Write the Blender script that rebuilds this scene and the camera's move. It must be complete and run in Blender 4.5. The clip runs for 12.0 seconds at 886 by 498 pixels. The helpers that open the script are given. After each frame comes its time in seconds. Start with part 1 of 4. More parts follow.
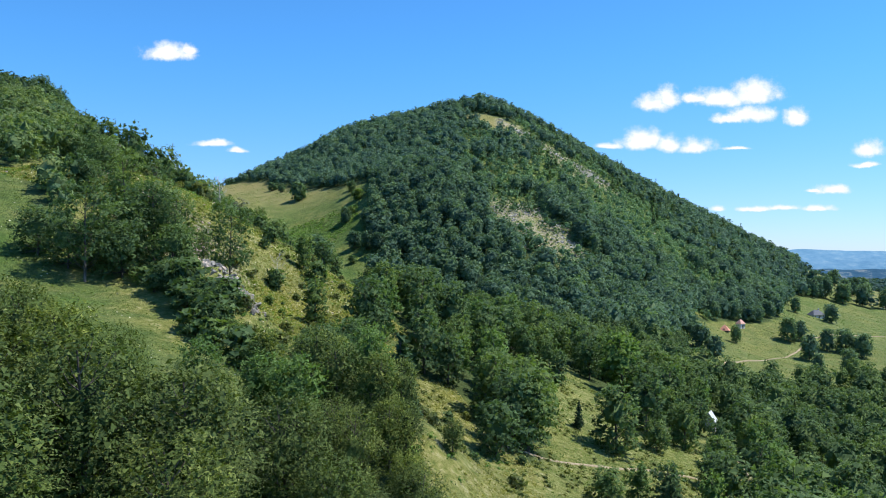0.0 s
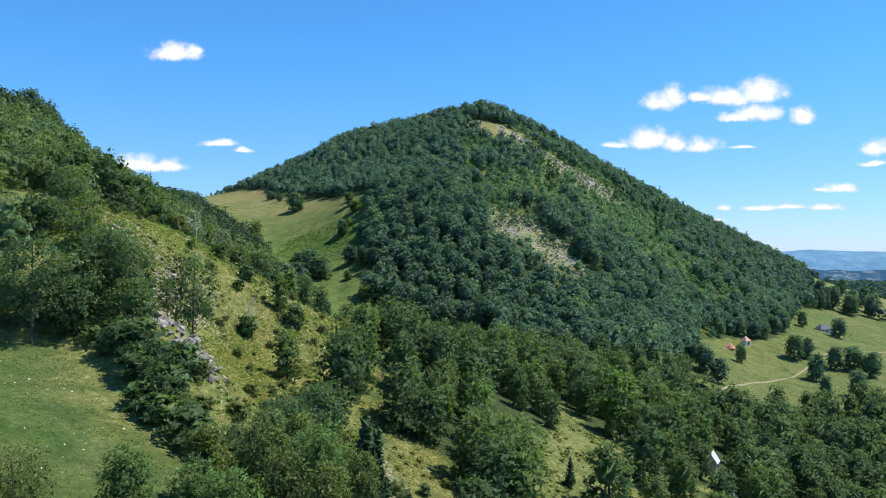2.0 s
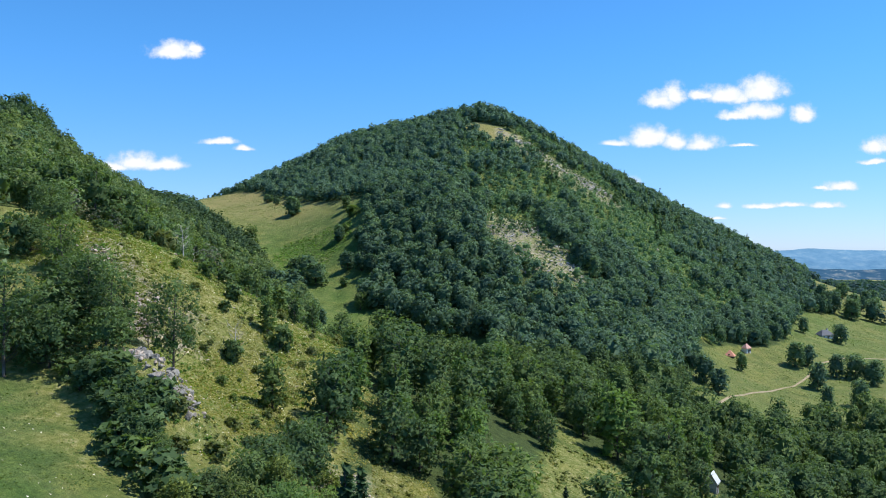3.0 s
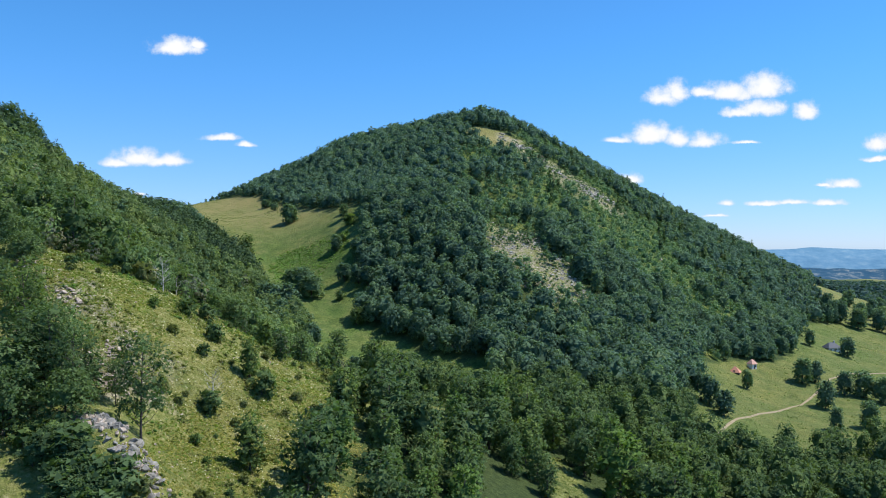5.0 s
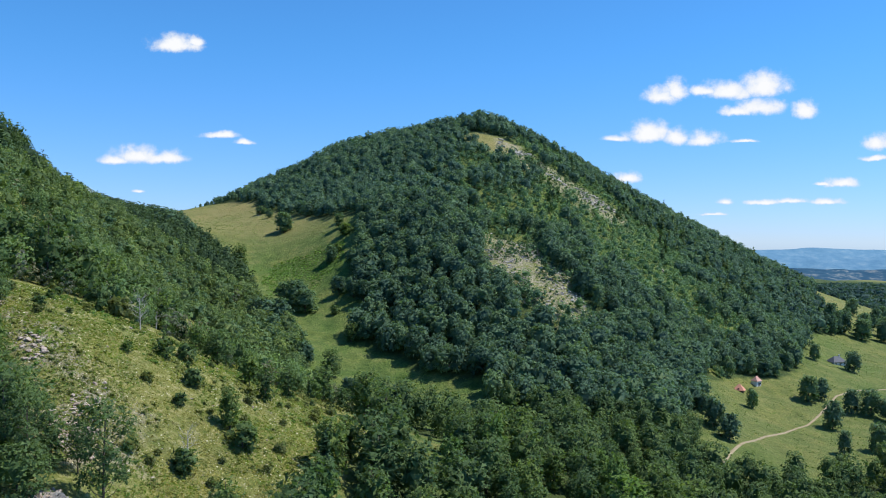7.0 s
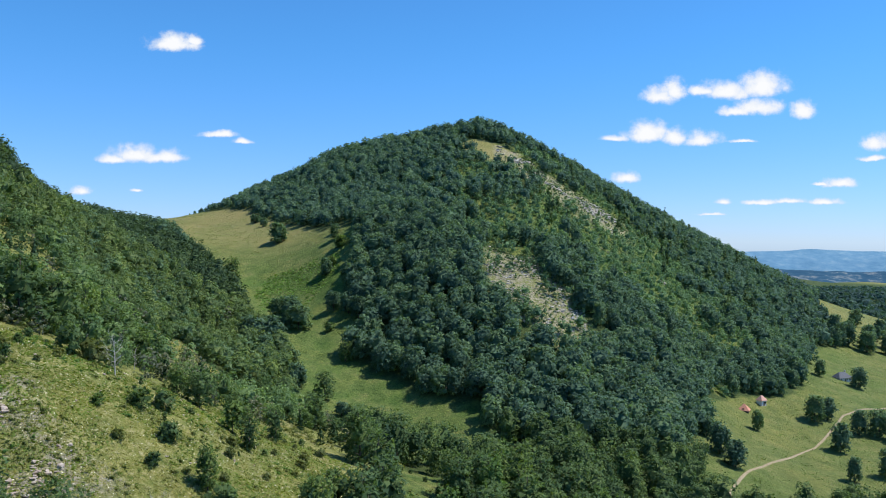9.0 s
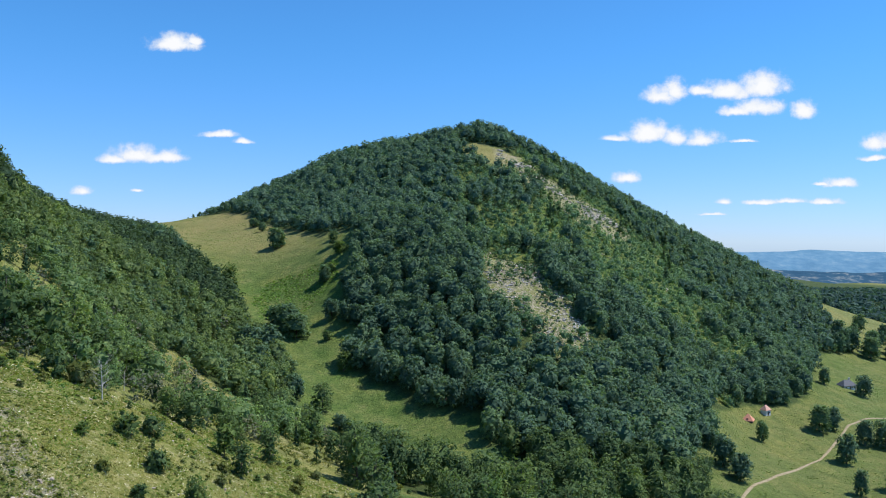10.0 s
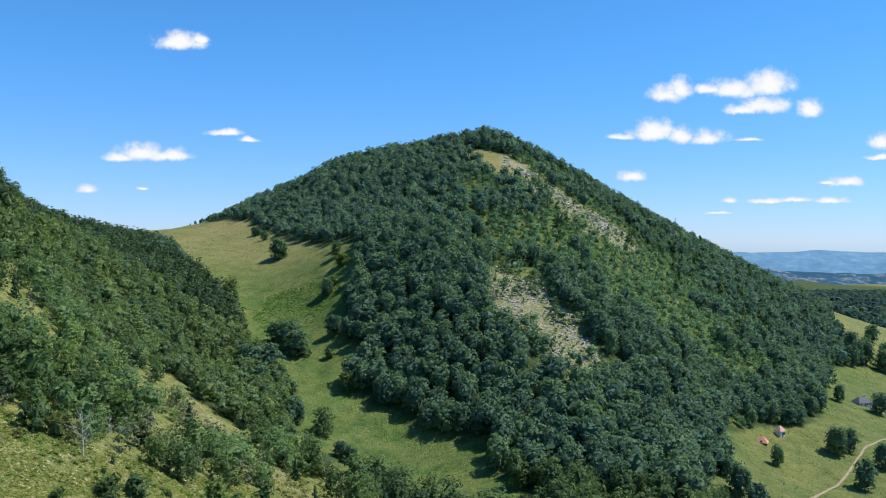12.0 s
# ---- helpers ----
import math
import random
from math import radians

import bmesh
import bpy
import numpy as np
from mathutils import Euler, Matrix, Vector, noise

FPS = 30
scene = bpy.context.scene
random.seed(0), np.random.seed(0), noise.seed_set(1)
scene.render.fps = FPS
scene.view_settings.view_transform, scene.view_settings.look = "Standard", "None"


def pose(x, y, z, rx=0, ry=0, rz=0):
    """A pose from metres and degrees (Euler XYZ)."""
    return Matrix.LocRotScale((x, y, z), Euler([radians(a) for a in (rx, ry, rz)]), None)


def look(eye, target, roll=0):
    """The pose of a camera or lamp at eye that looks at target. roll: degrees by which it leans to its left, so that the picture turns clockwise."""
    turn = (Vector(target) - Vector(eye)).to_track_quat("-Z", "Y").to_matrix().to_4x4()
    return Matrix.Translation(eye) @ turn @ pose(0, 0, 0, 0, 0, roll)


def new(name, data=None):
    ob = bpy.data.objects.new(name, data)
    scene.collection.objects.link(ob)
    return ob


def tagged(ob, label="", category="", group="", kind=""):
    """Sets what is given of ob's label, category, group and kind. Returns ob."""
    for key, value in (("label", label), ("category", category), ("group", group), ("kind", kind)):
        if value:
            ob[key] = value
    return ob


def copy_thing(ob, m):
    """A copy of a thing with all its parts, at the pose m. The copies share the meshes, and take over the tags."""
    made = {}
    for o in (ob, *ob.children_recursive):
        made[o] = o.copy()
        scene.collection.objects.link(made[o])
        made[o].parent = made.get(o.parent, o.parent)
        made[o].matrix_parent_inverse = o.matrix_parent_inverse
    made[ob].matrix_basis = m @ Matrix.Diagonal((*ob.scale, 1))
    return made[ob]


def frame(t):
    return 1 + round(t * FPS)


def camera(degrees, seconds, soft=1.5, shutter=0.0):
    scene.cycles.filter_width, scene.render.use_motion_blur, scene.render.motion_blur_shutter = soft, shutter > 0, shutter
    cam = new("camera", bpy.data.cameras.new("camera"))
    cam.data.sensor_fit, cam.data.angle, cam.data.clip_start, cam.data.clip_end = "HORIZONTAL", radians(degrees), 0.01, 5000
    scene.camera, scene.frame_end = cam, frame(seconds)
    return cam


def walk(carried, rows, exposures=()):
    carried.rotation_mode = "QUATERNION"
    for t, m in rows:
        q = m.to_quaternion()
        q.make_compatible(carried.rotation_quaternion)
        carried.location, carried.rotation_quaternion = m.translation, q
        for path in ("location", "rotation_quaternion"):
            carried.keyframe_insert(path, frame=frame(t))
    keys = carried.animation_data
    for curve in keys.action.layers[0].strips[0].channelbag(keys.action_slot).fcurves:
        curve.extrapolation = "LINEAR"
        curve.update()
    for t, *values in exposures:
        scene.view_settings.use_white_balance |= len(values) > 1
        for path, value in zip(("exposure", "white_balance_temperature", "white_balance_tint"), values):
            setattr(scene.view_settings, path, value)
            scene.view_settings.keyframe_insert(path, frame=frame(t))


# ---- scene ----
cam = camera(57.7, 12.0, soft=1.0)
METRES, EYE, TILT, LEAN, TURN = 80.0, 60.0, 0.0, 0.0, 0.0
ROWS = [
    (0.0, 0.0, 0.0, 0.0, 0.0, 0.0, -0.0),
    (0.5, 0.0155, 0.0325, 0.0278, 0.21, 0.03, 0.03),
    (1.0, 0.0298, 0.0628, 0.0557, 0.34, 0.06, 0.03),
    (1.5, 0.0433, 0.0942, 0.0831, 0.38, 0.02, 0.04),
    (2.0, 0.0555, 0.1238, 0.1089, 0.41, -0.04, 0.06),
    (2.5, 0.0665, 0.1541, 0.137, 0.41, -0.1, 0.06),
    (3.0, 0.0753, 0.1842, 0.1636, 0.43, -0.17, 0.07),
    (5.0, 0.096, 0.3085, 0.2677, 0.57, -0.41, -0.05),
    (5.5, 0.0963, 0.3418, 0.2932, 0.59, -0.46, -0.11),
    (6.0, 0.0977, 0.3741, 0.3176, 0.63, -0.51, -0.14),
    (6.5, 0.1001, 0.4076, 0.3412, 0.58, -0.53, -0.17),
    (7.0, 0.1041, 0.4411, 0.3652, 0.47, -0.55, -0.18),
    (9.0, 0.1094, 0.5741, 0.4628, 0.35, -0.58, -0.26),
    (9.5, 0.1115, 0.6069, 0.486, 0.37, -0.59, -0.24),
    (10.0, 0.1135, 0.6406, 0.5091, 0.39, -0.58, -0.25),
    (10.5, 0.1134, 0.6748, 0.5335, 0.45, -0.61, -0.27),
    (11.0, 0.1135, 0.7084, 0.5597, 0.54, -0.65, -0.28),
    (11.5, 0.112, 0.7406, 0.5858, 0.62, -0.69, -0.3),
    (12.0, 0.111, 0.773, 0.6114, 0.74, -0.69, -0.32),
]
walk(cam, [(t, pose(0, 0, EYE, TILT, LEAN, TURN) @ pose(METRES * x, METRES * y, METRES * z, 90 + pitch, roll, yaw)) for t, x, y, z, yaw, pitch, roll in ROWS],
     exposures=[(0.0, 0.22), (2.0, 0.16), (5.0, 0.06), (7.0, 0.0), (12.0, 0.0)])

# ---- world, sun ----
SUN_AZ, SUN_EL = 8.0, 60.0          # degrees from +x towards +y, and above the horizon
sun_dir = Vector((math.cos(radians(SUN_EL)) * math.cos(radians(SUN_AZ)), math.cos(radians(SUN_EL)) * math.sin(radians(SUN_AZ)), math.sin(radians(SUN_EL))))
sun = new("sun", bpy.data.lights.new("sun", "SUN"))
sun.data.energy, sun.data.angle, sun.data.color = 5.0, radians(0.53), (1.0, 0.95, 0.86)
sun.matrix_world = look(sun_dir * 900, (0, 0, 0))

world = bpy.data.worlds.new("sky")
scene.world = world
world.use_nodes = True
wt = world.node_tree
for n in list(wt.nodes):
    wt.nodes.remove(n)


def wnode(kind, **values):
    n = wt.nodes.new(kind)
    for k, v in values.items():
        if k == "op":
            n.operation = v
        else:
            n.inputs[int(k[1:])].default_value = v
    return n


def wlink(a, b, i=0, o=0):
    wt.links.new(a.outputs[o], b.inputs[i])


sky = wt.nodes.new("ShaderNodeTexSky")
sky.sky_type, sky.sun_disc = "NISHITA", False
sky.sun_elevation, sky.sun_rotation = radians(SUN_EL), radians(90 - SUN_AZ)
sky.altitude, sky.air_density, sky.dust_density, sky.ozone_density = 900, 1.0, 0.1, 3.0
coord = wt.nodes.new("ShaderNodeTexCoord")
parts_ = wt.nodes.new("ShaderNodeSeparateXYZ")
wlink(coord, parts_)
ahead = wnode("ShaderNodeMath", op="MAXIMUM", i1=0.02)
wlink(parts_, ahead, 0, 1)
du, dv = wnode("ShaderNodeMath", op="DIVIDE"), wnode("ShaderNodeMath", op="DIVIDE")
wlink(parts_, du, 0, 0), wlink(ahead, du, 1), wlink(parts_, dv, 0, 2), wlink(ahead, dv, 1)
flat = wt.nodes.new("ShaderNodeCombineXYZ")
wlink(du, flat, 0), wlink(dv, flat, 1)
warp = wt.nodes.new("ShaderNodeTexNoise")
warp.inputs["Scale"].default_value, warp.inputs["Detail"].default_value, warp.inputs["Roughness"].default_value = 34, 5, 0.6
wlink(flat, warp)
warp_c = wnode("ShaderNodeVectorMath", op="SUBTRACT", i1=(0.5, 0.5, 0.5))
wlink(warp, warp_c, 0, 1)
warp_s = wnode("ShaderNodeVectorMath", op="MULTIPLY", i1=(0.016, 0.009, 0))
wlink(warp_c, warp_s)
warped = wnode("ShaderNodeVectorMath", op="ADD")
wlink(flat, warped, 0), wlink(warp_s, warped, 1)
# small fair-weather clouds: middle and half size in the sky ahead
CLOUDS = [(-0.341, 0.242, 58, 26), (-0.317, 0.246, 22, 16), (-0.388, 0.104, 60, 26), (-0.356, 0.101, 52, 20), (-0.417, 0.099, 37, 15),
          (-0.286, 0.13, 40, 10), (-0.255, 0.122, 26, 9), (0.263, 0.179, 45, 31), (0.28, 0.185, 27, 34), (0.387, 0.19, 58, 42),
          (0.345, 0.184, 62, 30), (0.317, 0.186, 37, 16), (0.384, 0.165, 58, 26), (0.352, 0.16, 35, 16), (0.438, 0.162, 27, 31),
          (0.248, 0.132, 52, 36), (0.279, 0.128, 37, 26), (0.313, 0.126, 43, 24), (0.205, 0.127, 34, 10), (0.365, 0.125, 30, 5),
          (0.528, 0.122, 35, 26), (0.525, 0.104, 36, 9), (0.485, 0.072, 43, 15), (0.461, 0.072, 21, 5), (0.22, 0.078, 27, 19),
          (0.342, 0.05, 19, 9), (0.388, 0.049, 41, 8), (0.423, 0.05, 36, 9), (0.466, 0.05, 47, 10), (0.326, 0.034, 28, 5),
          (-0.456, 0.059, 25, 15), (-0.388, 0.06, 15, 5)]
best = None
for cu, cv, ru, rv in CLOUDS:
    off = wnode("ShaderNodeVectorMath", op="SUBTRACT", i1=(cu, cv, 0))
    wlink(warped, off)
    ell = wnode("ShaderNodeVectorMath", op="MULTIPLY", i1=(1423 / ru, 1423 / rv, 0))
    wlink(off, ell)
    under = wnode("ShaderNodeVectorMath", op="MULTIPLY", i1=(-1, -2.1, 0))
    wlink(ell, under)
    dome = wnode("ShaderNodeVectorMath", op="MAXIMUM")
    wlink(ell, dome, 0), wlink(under, dome, 1)
    ln = wnode("ShaderNodeVectorMath", op="LENGTH")
    wlink(dome, ln)
    lo = wnode("ShaderNodeMath", op="MULTIPLY", i1=-1.0)
    wlink(ln, lo, 0, 1)
    if best is None:
        best = lo
    else:
        mx = wnode("ShaderNodeMath", op="MAXIMUM")
        wlink(best, mx, 0), wlink(lo, mx, 1)
        best = mx
fine = wt.nodes.new("ShaderNodeTexNoise")
fine.inputs["Scale"].default_value, fine.inputs["Detail"].default_value, fine.inputs["Roughness"].default_value = 48, 8, 0.62
wlink(flat, fine)
fuzz = wnode("ShaderNodeMath", op="MULTIPLY_ADD", i1=1.35)
wlink(fine, fuzz), wlink(best, fuzz, 2)
dens = wt.nodes.new("ShaderNodeMapRange")
dens.interpolation_type = "SMOOTHSTEP"
dens.inputs["From Min"].default_value, dens.inputs["From Max"].default_value = -0.34, 0.34
wlink(fuzz, dens)
front = wnode("ShaderNodeMath", op="GREATER_THAN", i1=0.05)
wlink(parts_, front, 0, 1)
cover = wnode("ShaderNodeMath", op="MULTIPLY")
wlink(dens, cover), wlink(front, cover, 1)
cmix = wt.nodes.new("ShaderNodeMix")
cmix.data_type = "RGBA"
wt.links.new(cover.outputs[0], cmix.inputs["Factor"])
tint = wt.nodes.new("ShaderNodeMix")
tint.data_type, tint.blend_type = "RGBA", "MULTIPLY"
tint.inputs[0].default_value = 1.0
rise = wt.nodes.new("ShaderNodeMapRange")
rise.interpolation_type = "SMOOTHSTEP"
rise.inputs["From Min"].default_value, rise.inputs["From Max"].default_value = -0.02, 0.26
wlink(parts_, rise, 0, 2)
airy = wt.nodes.new("ShaderNodeMix")
airy.data_type = "RGBA"
wlink(rise, airy)
airy.inputs[6].default_value, airy.inputs[7].default_value = (0.62, 0.83, 1.38, 1), (0.47, 1.06, 1.52, 1)
wt.links.new(airy.outputs[2], tint.inputs[7])
wt.links.new(sky.outputs[0], tint.inputs[6])
wt.links.new(tint.outputs[2], cmix.inputs[6])
puff = wt.nodes.new("ShaderNodeMix")
puff.data_type = "RGBA"
lit = wt.nodes.new("ShaderNodeMapRange")
lit.inputs["From Min"].default_value, lit.inputs["From Max"].default_value = -0.1, 0.5
wlink(fuzz, lit)
wlink(lit, puff)
puff.inputs[6].default_value, puff.inputs[7].default_value = (6.0, 6.7, 7.9, 1), (8.2, 8.3, 8.5, 1)
wt.links.new(puff.outputs[2], cmix.inputs[7])
bg = wnode("ShaderNodeBackground")
bg.inputs["Strength"].default_value = 0.118
wt.links.new(cmix.outputs[2], bg.inputs["Color"])
wout = wt.nodes.new("ShaderNodeOutputWorld")
wlink(bg, wout)

# ---- materials ----


class Mat:
    """A node material under construction."""

    def __init__(self, name, rough=0.8, spec=0.3):
        self.m = bpy.data.materials.new(name)
        self.m.use_nodes = True
        self.t = self.m.node_tree
        self.b = self.t.nodes["Principled BSDF"]
        self.b.inputs["Roughness"].default_value = rough
        self.b.inputs["Specular IOR Level"].default_value = spec
        self.pos = self.t.nodes.new("ShaderNodeNewGeometry")

    def noise(self, scale, detail=4, rough=0.55, stretch=None):
        n = self.t.nodes.new("ShaderNodeTexNoise")
        n.inputs["Scale"].default_value, n.inputs["Detail"].default_value, n.inputs["Roughness"].default_value = scale, detail, rough
        src = self.pos.outputs["Position"]
        if stretch:
            mp = self.t.nodes.new("ShaderNodeVectorMath")
            mp.operation = "MULTIPLY"
            mp.inputs[1].default_value = stretch
            self.t.links.new(src, mp.inputs[0])
            src = mp.outputs[0]
        self.t.links.new(src, n.inputs["Vector"])
        return n.outputs["Fac"]

    def ramp(self, fac, stops):
        r = self.t.nodes.new("ShaderNodeValToRGB")
        while len(r.color_ramp.elements) < len(stops):
            r.color_ramp.elements.new(0.5)
        for e, (p, c) in zip(r.color_ramp.elements, stops):
            e.position, e.color = p, (*c, 1)
        self.t.links.new(fac, r.inputs[0])
        return r.outputs[0]

    def span(self, fac, a, b, c=0.0, d=1.0):
        r = self.t.nodes.new("ShaderNodeMapRange")
        for i, v in enumerate((a, b, c, d)):
            r.inputs[i + 1].default_value = v
        self.t.links.new(fac, r.inputs[0])
        return r.outputs[0]

    def math(self, op, a, b):
        n = self.t.nodes.new("ShaderNodeMath")
        n.operation = op
        for i, v in enumerate((a, b)):
            if isinstance(v, (int, float)):
                n.inputs[i].default_value = v
            else:
                self.t.links.new(v, n.inputs[i])
        return n.outputs[0]

    def mix(self, fac, a, b, kind="MIX"):
        n = self.t.nodes.new("ShaderNodeMix")
        n.data_type, n.blend_type = "RGBA", kind
        for i, v in ((0, fac), (6, a), (7, b)):
            if isinstance(v, (int, float)):
                n.inputs[i].default_value = v
            elif isinstance(v, tuple):
                n.inputs[i].default_value = (*v, 1)
            else:
                self.t.links.new(v, n.inputs[i])
        return n.outputs[2]

    def attr(self, name):
        n = self.t.nodes.new("ShaderNodeAttribute")
        n.attribute_name = name
        return n.outputs["Fac"]

    def bump(self, height, strength, distance):
        n = self.t.nodes.new("ShaderNodeBump")
        n.inputs["Strength"].default_value, n.inputs["Distance"].default_value = strength, distance
        self.t.links.new(height, n.inputs["Height"])
        self.t.links.new(n.outputs[0], self.b.inputs["Normal"])

    def done(self, color):
        if isinstance(color, tuple):
            self.b.inputs["Base Color"].default_value = (*color, 1)
        else:
            self.t.links.new(color, self.b.inputs["Base Color"])
        return self.m


def leaf_material(name, dark, mid, light, through_leaf=0.3):
    k = Mat(name, 0.75, 0.12)
    isl = k.pos.outputs["Random Per Island"]
    base = k.ramp(isl, [(0.0, dark), (0.4, mid), (0.7, mid), (1.0, light)])
    patch = k.ramp(k.noise(0.11, 2), [(0.3, (0.78, 0.82, 0.82)), (0.52, (1, 1, 1)), (0.72, (1.12, 1.12, 0.94))])
    info = k.t.nodes.new("ShaderNodeObjectInfo")
    tint = k.ramp(info.outputs["Random"], [(0.0, (0.78, 0.84, 0.82)), (0.5, (1, 1, 1)), (1.0, (1.25, 1.18, 0.85))])
    tone = k.ramp(k.attr("tone"), [(0.0, (1, 1, 1)), (0.04, (0.80, 0.85, 0.88)), (0.5, (1, 1, 1)), (1.0, (1.24, 1.17, 0.96))])
    col = k.mix(1.0, k.mix(1.0, k.mix(1.0, base, patch, "MULTIPLY"), tint, "MULTIPLY"), tone, "MULTIPLY")
    k.done(col)
    tr = k.t.nodes.new("ShaderNodeBsdfTranslucent")
    k.t.links.new(k.mix(1.0, col, (1.15, 1.25, 0.6), "MULTIPLY"), tr.inputs["Color"])
    mx = k.t.nodes.new("ShaderNodeMixShader")
    mx.inputs[0].default_value = through_leaf
    out = k.t.nodes["Material Output"]
    k.t.links.new(k.b.outputs[0], mx.inputs[1])
    k.t.links.new(tr.outputs[0], mx.inputs[2])
    k.t.links.new(mx.outputs[0], out.inputs["Surface"])
    return k.m


LEAF = leaf_material("beech_leaves", (0.064, 0.110, 0.054), (0.110, 0.178, 0.074), (0.168, 0.240, 0.100), 0.38)
# Distance haze is mixed into both hillside leaf colours: bluer, and paler higher up.
LEAF_HILL_HAZED = leaf_material("hazed_hillside_leaves", (0.064, 0.120, 0.088), (0.110, 0.192, 0.126), (0.168, 0.256, 0.158), 0.38)
LEAF_FAR_HAZED = leaf_material("hazed_upper_hillside_leaves", (0.078, 0.144, 0.114), (0.130, 0.220, 0.158), (0.194, 0.284, 0.190), 0.38)
LEAF_RIDGE = leaf_material("ridge_leaves", (0.070, 0.118, 0.062), (0.122, 0.190, 0.094), (0.196, 0.262, 0.134), 0.38)
# Leaves of the far woods, with the blue of distance haze in their colour.
LEAF_BLUE_HAZED = leaf_material("haze_blue_leaves", (0.036, 0.078, 0.078), (0.062, 0.118, 0.108), (0.095, 0.160, 0.135), 0.34)
LEAF_SPUR = leaf_material("spur_leaves", (0.090, 0.176, 0.114), (0.140, 0.242, 0.150), (0.205, 0.305, 0.190), 0.38)
# Dark crest trees, with the cloud shadow over the ridge added to their colour.
LEAF_CREST_SHADED = leaf_material("shaded_crest_leaves", (0.034, 0.066, 0.042), (0.056, 0.100, 0.060), (0.090, 0.145, 0.080), 0.3)
LEAF_NEAR = leaf_material("near_leaves", (0.040, 0.068, 0.024), (0.108, 0.152, 0.044), (0.225, 0.270, 0.085), 0.28)
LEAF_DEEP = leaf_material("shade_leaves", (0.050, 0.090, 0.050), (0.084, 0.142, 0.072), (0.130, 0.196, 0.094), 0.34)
LEAF_SCRUB = leaf_material("scrub_leaves", (0.090, 0.165, 0.095), (0.138, 0.226, 0.125), (0.200, 0.285, 0.165), 0.38)
LEAF_GREY = leaf_material("greyish_leaves", (0.13, 0.145, 0.10), (0.19, 0.20, 0.14), (0.30, 0.29, 0.22), 0.3)
LEAF_LUSH = leaf_material("lush_leaves", (0.085, 0.175, 0.045), (0.125, 0.235, 0.06), (0.18, 0.29, 0.085), 0.4)
LEAF_BRIGHT = leaf_material("young_leaves", (0.072, 0.138, 0.048), (0.115, 0.200, 0.062), (0.175, 0.260, 0.090), 0.36)
LEAF_DARK = leaf_material("spruce_needles", (0.026, 0.058, 0.034), (0.045, 0.090, 0.048), (0.075, 0.130, 0.065), 0.2)
LEAF_DRY = leaf_material("pale_leaves", (0.11, 0.145, 0.055), (0.165, 0.20, 0.075), (0.24, 0.25, 0.12), 0.36)
GRASS = leaf_material("meadow_blades", (0.11, 0.175, 0.05), (0.145, 0.205, 0.06), (0.19, 0.235, 0.08), 0.4)
STRAW = leaf_material("dry_blades", (0.20, 0.215, 0.06), (0.30, 0.29, 0.10), (0.43, 0.39, 0.20), 0.4)


def bark_material():
    k = Mat("bark", 0.9, 0.15)
    n = k.noise(3.0, 5, stretch=(1, 1, 0.2))
    k.bump(n, 0.5, 0.05)
    return k.done(k.ramp(n, [(0.3, (0.05, 0.042, 0.035)), (0.55, (0.12, 0.105, 0.09)), (0.75, (0.24, 0.22, 0.2))]))


BARK = bark_material()


def ground_material():
    k = Mat("meadow_ground", 0.95, 0.12)
    big, midn, small, tiny = k.noise(0.018, 5), k.noise(0.13, 5, 0.62), k.noise(0.9, 5, 0.65), k.noise(5.0, 4, 0.7)
    green = k.ramp(midn, [(0.28, (0.068, 0.116, 0.034)), (0.5, (0.120, 0.172, 0.052)), (0.72, (0.190, 0.212, 0.080))])
    blades = k.ramp(small, [(0.28, (0.55, 0.62, 0.55)), (0.5, (1, 1, 1)), (0.72, (1.45, 1.35, 1.15))])
    wide = k.ramp(k.noise(0.035, 4, 0.6), [(0.32, (0.74, 0.92, 0.7)), (0.5, (1, 1, 1)), (0.68, (1.3, 1.12, 1.0))])
    green = k.mix(1.0, green, wide, "MULTIPLY")
    grain = k.ramp(tiny, [(0.3, (0.7, 0.74, 0.7)), (0.7, (1.3, 1.26, 1.2))])
    green = k.mix(0.8, green, grain, "MULTIPLY")
    weeds = k.span(k.noise(0.42, 5, 0.7), 0.56, 0.66, 0.0, 0.75)
    green = k.mix(weeds, green, (0.055, 0.095, 0.028))
    green = k.mix(0.85, green, blades, "MULTIPLY")
    dryc = k.ramp(small, [(0.25, (0.10, 0.14, 0.03)), (0.42, (0.20, 0.22, 0.055)), (0.56, (0.31, 0.295, 0.10)), (0.74, (0.52, 0.48, 0.28))])
    dry = k.math("MULTIPLY", k.attr("dry"), k.span(midn, 0.25, 0.6, 0.35, 1.0))
    col = k.mix(dry, green, dryc)
    straw = k.mix(k.math("MULTIPLY", k.attr("straw"), k.span(big, 0.3, 0.7, 0.4, 1.0)), col, (0.29, 0.25, 0.10))
    rockc = k.ramp(small, [(0.25, (0.13, 0.15, 0.07)), (0.45, (0.26, 0.25, 0.15)), (0.6, (0.40, 0.35, 0.27)), (0.75, (0.57, 0.51, 0.43))])
    rock = k.math("MULTIPLY", k.attr("rocky"), k.span(k.noise(0.35, 5, 0.7), 0.38, 0.56))
    col = k.mix(rock, straw, rockc)
    litter = k.ramp(small, [(0.3, (0.04, 0.062, 0.022)), (0.7, (0.085, 0.12, 0.04))])
    col = k.mix(k.attr("wooded"), col, litter)
    k.bump(k.math("ADD", small, k.math("MULTIPLY", tiny, 0.5)), 0.9, 0.8)
    return k.done(col)


GROUND = ground_material()


